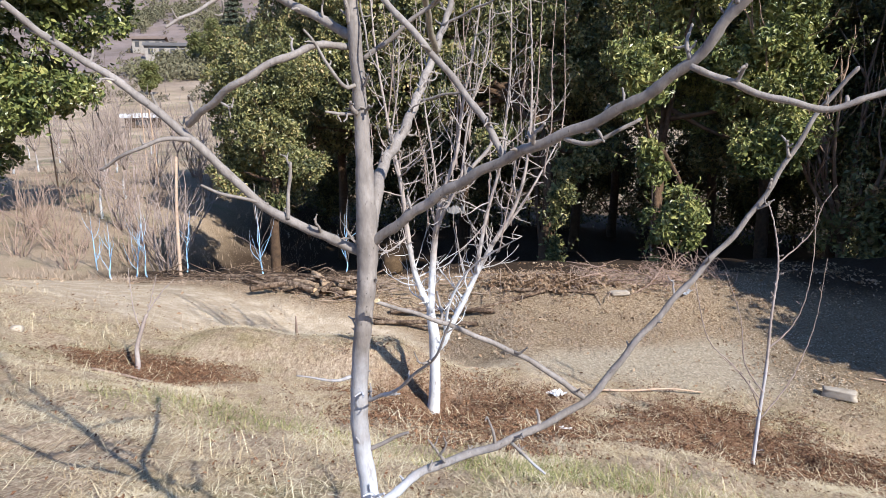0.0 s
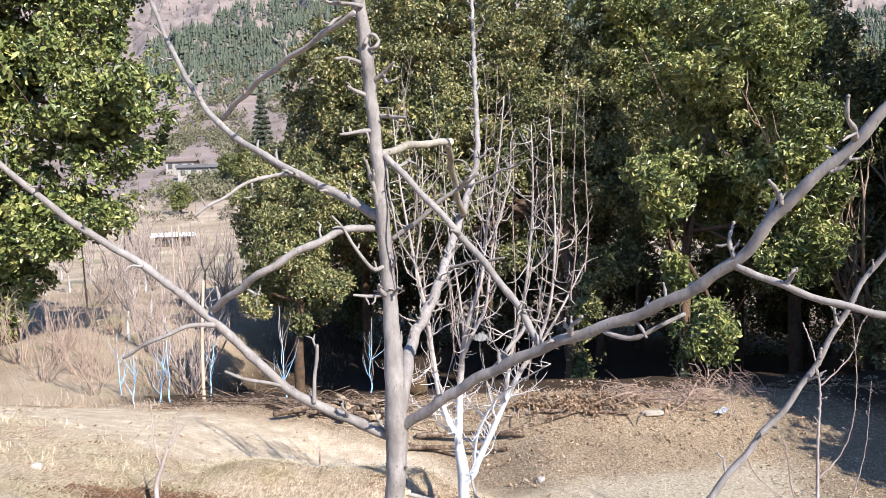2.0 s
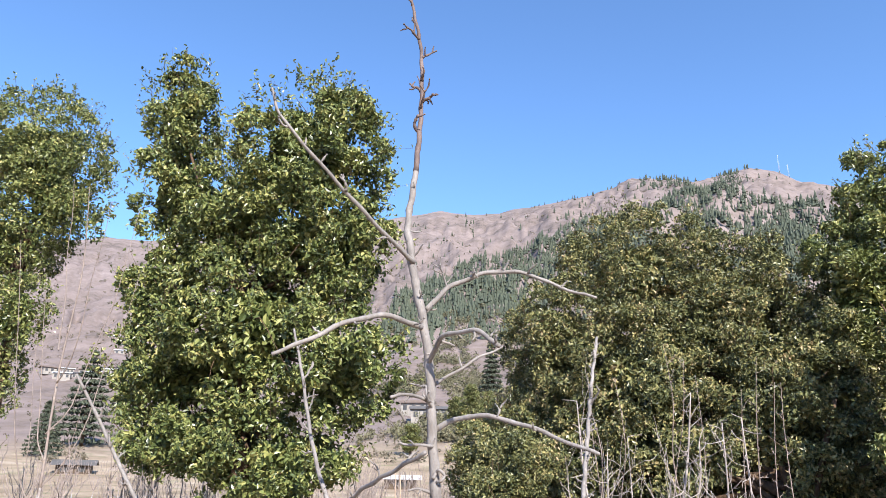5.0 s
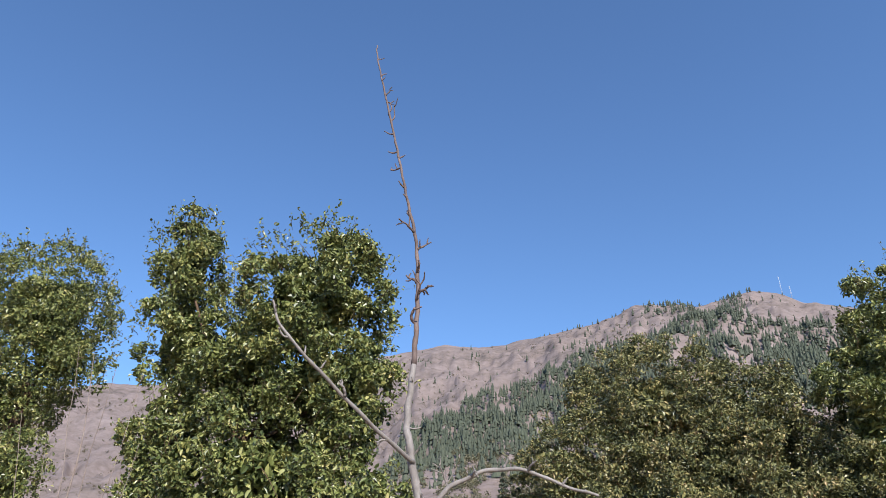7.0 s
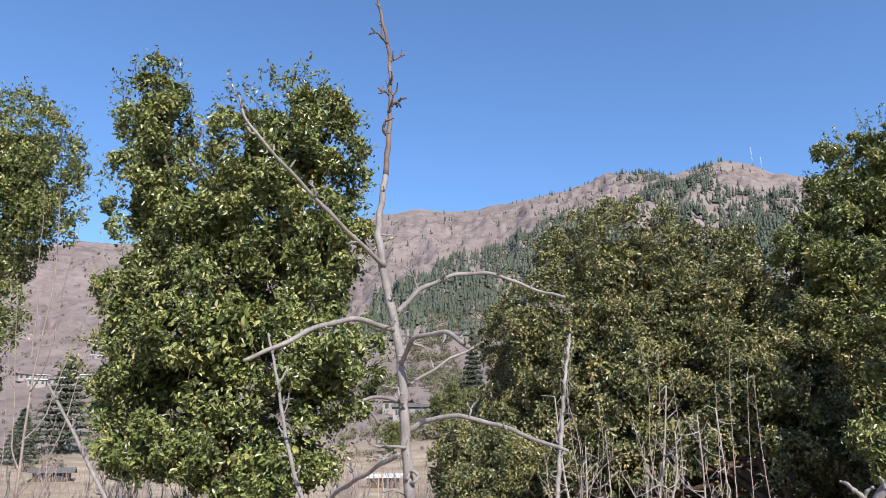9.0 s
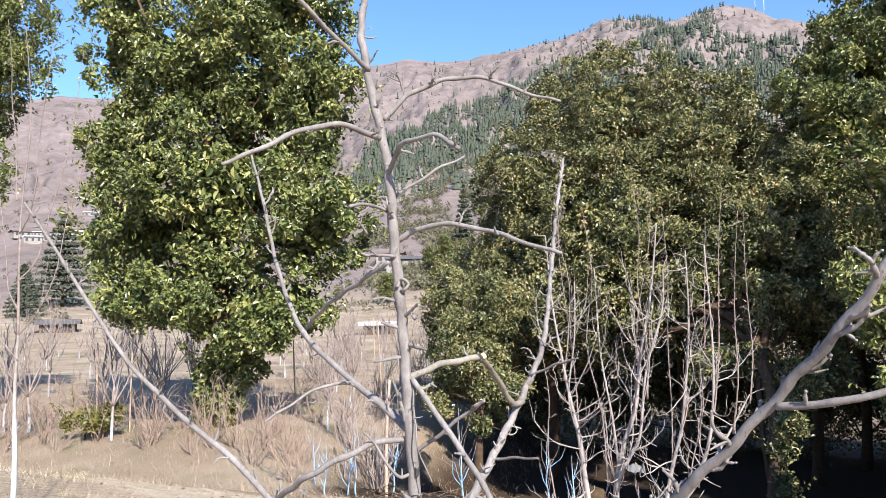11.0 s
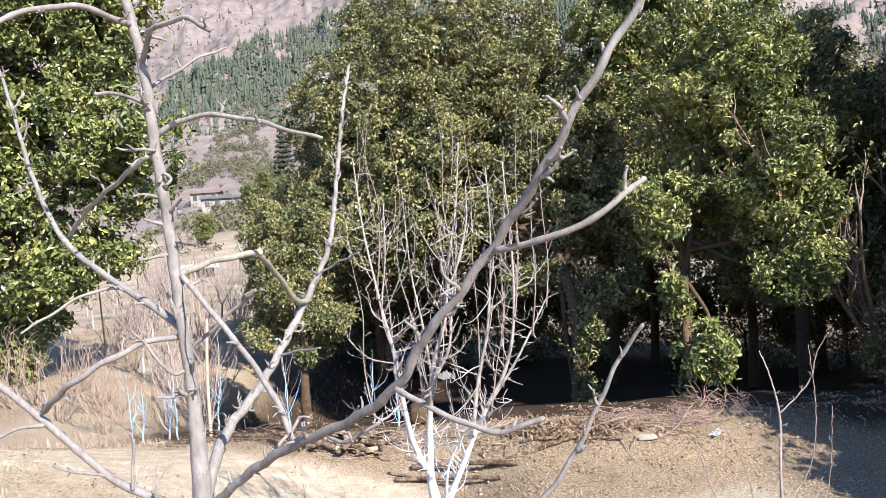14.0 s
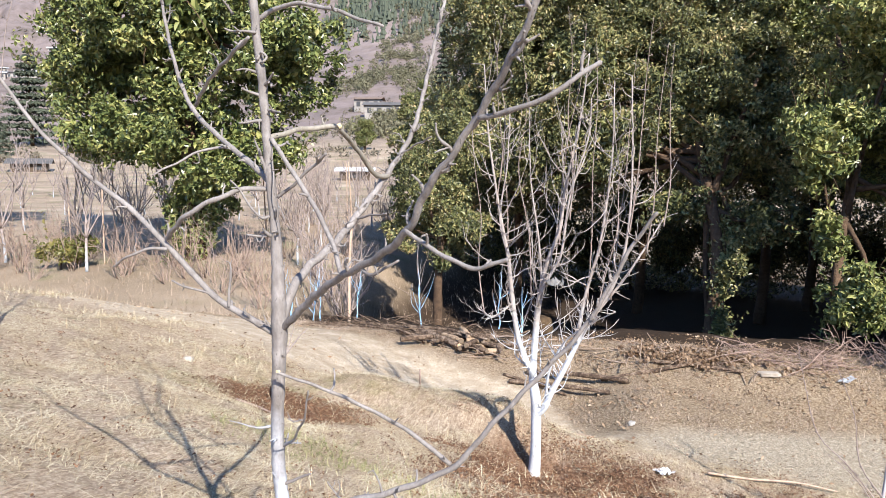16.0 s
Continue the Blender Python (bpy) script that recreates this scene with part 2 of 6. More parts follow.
def height(x, y):
    x, y = np.asarray(x, dtype=float), np.asarray(y, dtype=float)
    xl = np.clip(-x, 0, 6)
    xr = np.clip(x, 0, 6)
    tilt = np.where(x < 0, 0.15 * xl + 0.02 * np.clip(xl, 0, 4) ** 2, -0.07 * xr - 0.025 * np.clip(xr, 0, 3.5) ** 2)
    tilt = tilt * (1 - 0.95 * smooth(y, 5.2, 10.9))
    hill = 0.32 * (np.logaddexp(0, (5.7 - y) * 3) / 3)
    hill = 1.5 - np.logaddexp(0, (1.5 - hill) * 4) / 4 + 0.05 * np.clip(-y, 0, 30)
    verge = 0.16 * smooth(y, 8.5, 9.3) * smooth(x, -2, 1.5)
    mound = 0.16 * np.exp(-((x + 0.45) / 0.75) ** 2 - ((y - 6.1) / 0.5) ** 2)
    mound = mound + 0.19 * np.exp(-((y - 6.3) / 0.36) ** 2) * smooth(x, -2.6, -1.6) * (1 - smooth(x, -0.5, 0.3))
    mound = mound + 0.05 * waves(x, y, 0.45, 17) * (np.exp(-((x - 2.4) / 1.1) ** 2 - ((y - 5.1) / 1.2) ** 2) + np.exp(-((x - 0.3) / 1.0) ** 2 - ((y - 5.2) / 1.0) ** 2))
    mound = mound - 0.3 * smooth(y, 6.4, 7.3) * (1 - smooth(y, 8.2, 9.8)) * smooth(x, -3.2, -1.4) * (1 - smooth(x, 0.0, 0.9))
    for cx, cy, wide, lift in ((0.02, 5.62, 0.4, -0.15), (2.38, 5.25, 0.6, -0.2), (-2.18, 5.32, 0.6, -0.1), (3.8, 6.7, 0.7, 0.16)):
        mound = mound + lift * np.exp(-((x - cx) ** 2 + (y - cy) ** 2) / wide ** 2)
    drop = -1.8 * smooth(x, -6.5, -3) * smooth(y, 11.5, 13.6) - 0.2 * smooth(y, 9.6, 11.0) + 0.35 * smooth(-x, 5, 9) * smooth(y, 10.5, 14)
    rough = 0.035 * waves(x, y, 1.9, 3) * (1 - 0.7 * smooth(y, 6.2, 6.8) * (1 - smooth(y, 8.4, 8.8))) + 0.1 * waves(x, y, 9, 5) * smooth(np.hypot(x, y - 6), 9, 16)
    near = tilt + hill + mound + verge + drop + rough
    r, az = np.hypot(x, y), np.degrees(np.arctan2(x, y))
    lr = np.log(np.maximum(r, 1))
    ridge, spur = np.interp(az, RIDGE_AZ, RIDGE_EL), np.interp(az, SPUR_AZ, SPUR_EL)
    stops = np.log((45, 75, 160, 320, 650, 1500))
    levels = [np.full_like(r, v) for v in (0, -0.6)] + [spur * 0.28, spur * 0.62, spur, ridge]
    el = levels[0]
    for i in range(5):
        el = el + (levels[i + 1] - levels[i]) * np.clip((lr - stops[i]) / (stops[i + 1] - stops[i]), 0, 1)
    el = np.where(r > 1500, ridge * np.clip(1 - (r - 1500) / 5000, 0.2, 1), el)
    far = r * np.tan(np.radians(el)) + 2.0 * smooth(r, 45, 80)
    gullies = 1 - np.abs(waves(az * 9, lr * 60, 70, 8)) * 1.6
    rugged = (gullies * 9 * smooth(r, 260, 700) + waves(x, y, 160, 12) * 11 * smooth(r, 220, 600) + waves(x, y, 60, 9) * 2.5 * smooth(r, 110, 300)) * (1 - 0.8 * smooth(r, 1250, 1500))
    blend = smooth(r, 28, 60)
    return near * (1 - blend) + (far + rugged) * blend


def ground_material():
    n = Nodes("earth_and_grass", 0.95, 0.15)
    at = n.add("NewGeometry").outputs["Position"]
    xyz = n.add("SeparateXYZ")
    n.tree.links.new(at, xyz.inputs[0])
    x, y, z = xyz.outputs
    ragged = n.math("MULTIPLY", n.math("SUBTRACT", n.noise(1.3, 6, at), 0.5), 2.2)
    fine, middle, broad = n.noise(38, 8, at, 0.75), n.noise(5, 6, at, 0.65), n.noise(0.5, 4, at)
    blades = n.add("Mapping")
    blades.inputs["Rotation"].default_value, blades.inputs["Scale"].default_value = (0, 0, 0.7), (60, 9, 20)
    n.tree.links.new(at, blades.inputs[0])
    straw = n.noise(1.0, 4, blades.outputs[0], 0.6, 1.5)
    grain = n.math("ADD", n.math("MULTIPLY", fine, 0.5), n.math("MULTIPLY", straw, 0.5))
    hay = n.ramp(grain, [(0.32, (0.134, 0.086, 0.058)), (0.47, (0.378, 0.278, 0.194)), (0.62, (0.686, 0.554, 0.41))])
    green = n.ramp(grain, [(0.32, (0.093, 0.08, 0.036)), (0.5, (0.26, 0.225, 0.107)), (0.66, (0.463, 0.392, 0.214))])
    hay = n.mix(n.math("MULTIPLY", n.step(n.math("ADD", broad, n.math("MULTIPLY", middle, 0.5)), 0.78, 0.95), 0.7), hay, green)
    mulch = n.ramp(fine, [(0.3, (0.077, 0.038, 0.022)), (0.5, (0.191, 0.1, 0.058)), (0.7, (0.321, 0.189, 0.115))])
    gravel = n.ramp(fine, [(0.3, (0.181, 0.142, 0.102)), (0.5, (0.374, 0.313, 0.232)), (0.68, (0.598, 0.519, 0.411))])
    dust = n.ramp(n.math("ADD", n.math("MULTIPLY", fine, 0.4), n.math("MULTIPLY", middle, 0.6)), [(0.35, (0.379, 0.285, 0.194)), (0.5, (0.518, 0.416, 0.304)), (0.62, (0.678, 0.576, 0.448))])
    litter = n.ramp(fine, [(0.32, (0.1, 0.067, 0.042)), (0.5, (0.302, 0.22, 0.143)), (0.66, (0.52, 0.422, 0.295))])
    # Near black: the grove's deep shade is painted into this soil colour.
    shade_soil = n.ramp(fine, [(0.3, (0.02, 0.014, 0.01)), (0.6, (0.07, 0.046, 0.03))])
    colour = hay
    for cx, cy, rx, ry in ((-2.05, 5.35, 0.62, 0.4), (0.3, 5.15, 0.95, 1.05), (2.4, 5.1, 1.05, 1.3)):
        dx = n.math("DIVIDE", n.math("SUBTRACT", x, cx), rx)
        dy = n.math("DIVIDE", n.math("SUBTRACT", y, cy), ry)
        d = n.math("ADD", n.math("SQRT", n.math("ADD", n.math("MULTIPLY", dx, dx), n.math("MULTIPLY", dy, dy))), n.math("MULTIPLY", ragged, 0.55))
        colour = n.mix(n.math("MULTIPLY", n.math("SUBTRACT", 1.0, n.step(d, 0.7, 1.2)), 0.85), colour, mulch)
    across = n.math("ADD", y, n.math("MULTIPLY", ragged, 0.3))
    road = n.mix(n.step(n.math("ADD", x, n.math("MULTIPLY", ragged, 0.5)), 0.2, 1.4), dust, gravel)
    colour = n.mix(n.step(across, 6.35, 6.85), colour, road)
    lean = n.math("MULTIPLY", n.math("MINIMUM", n.math("MAXIMUM", n.math("SUBTRACT", x, 0.6), 0.0), 3.4), -0.42)
    edge = n.math("ADD", n.math("ADD", n.math("MULTIPLY", n.step(x, -2.5, 1.0), 0.9), n.math("MULTIPLY", n.step(x, -1.0, 0.6), 0.5)), n.math("ADD", lean, n.math("MULTIPLY", n.step(x, -0.3, 0.7), 0.7)))
    colour = n.mix(n.step(n.math("ADD", across, edge), 8.85, 9.3), colour, litter)
    mud = n.math("MULTIPLY", n.step(n.math("ADD", x, n.math("MULTIPLY", ragged, 0.4)), 3.0, 3.7), n.step(y, 5.9, 6.5))
    colour = n.mix(mud, colour, n.ramp(fine, [(0.3, (0.12, 0.085, 0.055)), (0.5, (0.24, 0.18, 0.12)), (0.68, (0.42, 0.34, 0.25))]))
    # Painted shade over the right, lower end of the track.
    track_shade = n.math("MULTIPLY", n.step(n.math("ADD", x, n.math("MULTIPLY", ragged, 0.5)), 3.8, 5.0), n.step(n.math("ADD", across, n.math("MULTIPLY", x, 0.35)), 10.4, 11.4))
    colour = n.mix(track_shade, colour, shade_soil)
    # The same dark colour paints shade onto the grove floor.
    colour = n.mix(n.math("MULTIPLY", n.step(n.math("ADD", across, n.math("MULTIPLY", n.step(x, -1.0, 2.0), 0.9)), 10.7, 11.3), n.step(x, -6.0, -4.6)), colour, shade_soil)
    field = n.math("MULTIPLY", n.step(across, 9.4, 10.6), n.math("SUBTRACT", 1.0, n.step(n.math("ADD", x, ragged), -6.6, -4.6)))
    meadow = n.ramp(n.math("ADD", n.math("MULTIPLY", fine, 0.4), n.math("MULTIPLY", n.noise(0.22, 5, at), 0.6)), [(0.35, (0.177, 0.14, 0.09)), (0.5, (0.333, 0.254, 0.18)), (0.62, (0.458, 0.369, 0.28))])
    meadow = n.mix(n.math("MULTIPLY", n.step(n.noise(0.45, 4, at), 0.52, 0.66), 0.55), meadow, n.ramp(fine, [(0.3, (0.1, 0.11, 0.045)), (0.7, (0.3, 0.29, 0.15))]))
    colour = n.mix(field, colour, meadow)
    distance = n.add("VectorMath", operation="LENGTH")
    n.tree.links.new(at, distance.inputs[0])
    far = distance.outputs["Value"]
    colour = n.mix(n.step(far, 26, 40), colour, meadow)
    scrub = n.noise(0.05, 12, at, 0.8)
    slope = n.ramp(n.math("ADD", n.math("MULTIPLY", scrub, 0.7), n.math("MULTIPLY", n.noise(0.008, 5, at), 0.3)), [(0.4, (0.106, 0.086, 0.076)), (0.46, (0.178, 0.14, 0.124)), (0.55, (0.236, 0.186, 0.171)), (0.68, (0.298, 0.243, 0.229))])
    terraces = n.add("TexWave", bands_direction="Z")
    terraces.inputs["Scale"].default_value, terraces.inputs["Distortion"].default_value = 0.09, 5.0
    terraces.inputs["Detail"].default_value = 3.0
    n.tree.links.new(at, terraces.inputs["Vector"])
    stepped = n.math("MULTIPLY", n.step(terraces.outputs["Fac"], 0.62, 0.8), n.math("SUBTRACT", 1.0, n.step(far, 300, 700)))
    slope = n.mix(n.math("MULTIPLY", stepped, 0.2), slope, (0.17, 0.13, 0.085))
    colour = n.mix(n.step(far, 90, 150), colour, slope)
    n.bump(n.math("ADD", fine, n.math("MULTIPLY", straw, 0.6)), 0.9, 0.03)
    return n.colour(colour)


ANGLES, RINGS = 720, 230
turn = np.concatenate([np.linspace(-60, 50, 500, endpoint=False), np.linspace(50, 300, ANGLES - 500, endpoint=False)])
radius = 0.25 * np.exp(np.linspace(0, math.log(4200 / 0.25), RINGS))
CENTRE_Y = 2.0
gx = np.sin(np.radians(turn))[None] * radius[:, None]
gy = np.cos(np.radians(turn))[None] * radius[:, None] + CENTRE_Y
gz = height(gx, gy)
ground_verts = np.concatenate([np.stack([gx, gy, gz], axis=-1).reshape(-1, 3), [[0, CENTRE_Y, float(height(0, CENTRE_Y))]]])
i, j = np.meshgrid(np.arange(RINGS - 1), np.arange(ANGLES), indexing="ij")
quads = np.stack([i * ANGLES + j, (i + 1) * ANGLES + j, (i + 1) * ANGLES + (j + 1) % ANGLES, i * ANGLES + (j + 1) % ANGLES], axis=-1).reshape(-1, 4)
hub = np.arange(ANGLES)
cap = np.stack([np.full(ANGLES, RINGS * ANGLES), hub, (hub + 1) % ANGLES], axis=-1)
quads = np.concatenate([quads[:, [0, 1, 2]], quads[:, [0, 2, 3]], cap])[:, ::-1]
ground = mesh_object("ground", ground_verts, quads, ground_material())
tagged(ground, "dry hillside with a dirt track, straw, mulch and brown mountain slopes", "ground", kind="structure")


def on_ground(x, y, sink=0.0):
    return (x, y, float(height(x, y)) - sink)

# ---- the pruned fruit tree by the camera ----
pruned_bark = bark_material("pruned_bark", (0.123, 0.104, 0.092), (0.336, 0.304, 0.285), 34, (1.55, 1.95), flecks=True)


def knuckle(tubes, at, out, size, thick, depth=1):
    """A fruiting spur: a kinked, ringed stub that swells to a bud and may fork."""
    points, p, way = [(*at, thick * 1.5)], np.array(at, dtype=float), unit(out)
    steps = 3 if size < 0.03 else 5
    for k in range(steps):
        way = unit(way + rng.normal(0, 0.26, 3) + np.array([0, 0, 0.12]))
        p = p + way * size / steps
        points.append((*p, thick * (1.15 - 0.55 * (k + 1) / steps) * (1.25 if k % 2 else 0.85)))
        if depth and size > 0.022 and rng.random() < 0.4:
            side = unit(np.cross(way, rng.normal(size=3)))
            knuckle(tubes, p, way * 0.6 + side, size * rng.uniform(0.3, 0.55), thick * 0.7, depth - 1)
    bud = p + way * thick * 1.6
    points.append((*(p + way * thick * 0.8), thick * 0.85))
    points.append((*bud, thick * 0.25))
    tubes.add(points, per=2)


def spurs(tubes, points, every=0.07, length=(0.01, 0.032), thick=0.0027, skip=0.06):
    """Knobbly spurs along a branch, most of them on its upper side."""
    line = spline(points, 10)
    seg = np.linalg.norm(np.diff(line[:, :3], axis=0), axis=1)
    along = np.concatenate([[0], np.cumsum(seg)])
    s = skip * along[-1] + rng.uniform(0, every)
    while s < along[-1] * 0.985:
        at = np.array([np.interp(s, along, line[:, k]) for k in range(4)])
        k = min(int(np.searchsorted(along, s)), len(line) - 2)
        way = unit(line[k + 1, :3] - line[k, :3])
        out = rng.normal(size=3)
        out = unit(unit(out - way * (out @ way)) * 0.9 + way * 0.35 + np.array([0, 0, 0.3]))
        size = rng.uniform(*length) * (1.8 if rng.random() < 0.14 else 1.0)
        w = min(thick * rng.uniform(0.75, 1.25), at[3] * 0.7)
        knuckle(tubes, at[:3] + out * at[3] * 0.5, out, size + at[3] * 0.5, w)
        s += rng.uniform(0.4, 1.6) * every


def nodes(points, per):
    """The line of a branch with a slight kink and swelling at every node."""
    line = spline(points, per + 4)
    gap = rng.uniform(0.035, 0.06)
    seg = np.concatenate([[0], np.cumsum(np.linalg.norm(np.diff(line[:, :3], axis=0), axis=1))])
    phase = rng.uniform(0, 6.28)
    bulge = np.clip(np.sin(seg / gap * 6.28 + 1.3 * np.sin(seg * 31 + phase)), 0, 1) ** 3
    line[:, 3] *= 0.97 + np.where(line[:, 3] > 0.0115, 0.05, 0.14) * bulge
    fade = np.clip(seg / 0.05, 0, 1) * np.clip((seg[-1] - seg) / 0.03, 0, 1)
    for c in range(3):
        line[:, c] += np.where(line[:, 3] > 0.0115, 0.0006, 0.0015) * fade * np.sin(seg / gap * 3.14 + phase + c * 2.1)
    return line


def limb(name, thing, points, material, knobs=0.06, spur=0.07, sides=9, per=7, **kw):
    tubes = Tubes(sides)
    tubes.add(nodes(points, per) if spur else points, per=per if not spur else 1, knobs=knobs * 0.5, smooth=not spur)
    if spur:
        spurs(tubes, points, spur, **kw)
    return tubes.link(name, material, thing)


def taper(points, first, last):
    n = len(points)
    return [(*p, first + (last - first) * k / (n - 1)) for k, p in enumerate(points)]


fruit_tree = empty("fruit_tree", on_ground(-0.05, 1.63))
tagged(fruit_tree, "bare pruned young fruit tree with a limewashed lower trunk", "tree")
T1_TRUNK = [(-0.045, 1.64, 1.12, 0.026), (-0.058, 1.635, 1.4, 0.0215), (-0.064, 1.63, 1.588, 0.0195), (-0.079, 1.63, 1.731, 0.0185), (-0.073, 1.62, 1.866, 0.0175),
            (-0.053, 1.6, 2.03, 0.0185), (-0.05, 1.6, 2.1, 0.021), (-0.05, 1.6, 2.21, 0.0175), (-0.053, 1.6, 2.335, 0.0145), (-0.06, 1.59, 2.5, 0.0135),
            (-0.07, 1.588, 2.68, 0.0125), (-0.082, 1.583, 2.83, 0.0118), (-0.089, 1.578, 2.97, 0.0112), (-0.108, 1.575, 3.08, 0.0108), (-0.122, 1.563, 3.155, 0.0104),
            (-0.14, 1.57, 3.245, 0.0098), (-0.151, 1.585, 3.29, 0.0092), (-0.158, 1.64, 3.44, 0.0082), (-0.165, 1.68, 3.63, 0.0068), (-0.178, 1.7, 3.81, 0.0056),
            (-0.21, 1.71, 3.96, 0.0047), (-0.255, 1.72, 4.18, 0.004), (-0.33, 1.73, 4.54, 0.0028), (-0.34, 1.74, 4.62, 0.002)]
T1_THICK = [(*p[:3], p[3] * (0.95 if p[2] < 2.3 else 0.87)) for p in T1_TRUNK]
fruit_trunk = limb("trunk", fruit_tree, T1_THICK[:-6], pruned_bark, 0.035, 0.085, 14, 6)
young_bark = bark_material("young_wood", (0.07, 0.048, 0.042), (0.24, 0.175, 0.155), 40, flecks=True)
limb("leader", fruit_tree, T1_THICK[-7:], young_bark, 0.05, 0.055, 10, 7, length=(0.015, 0.045), thick=0.0032)
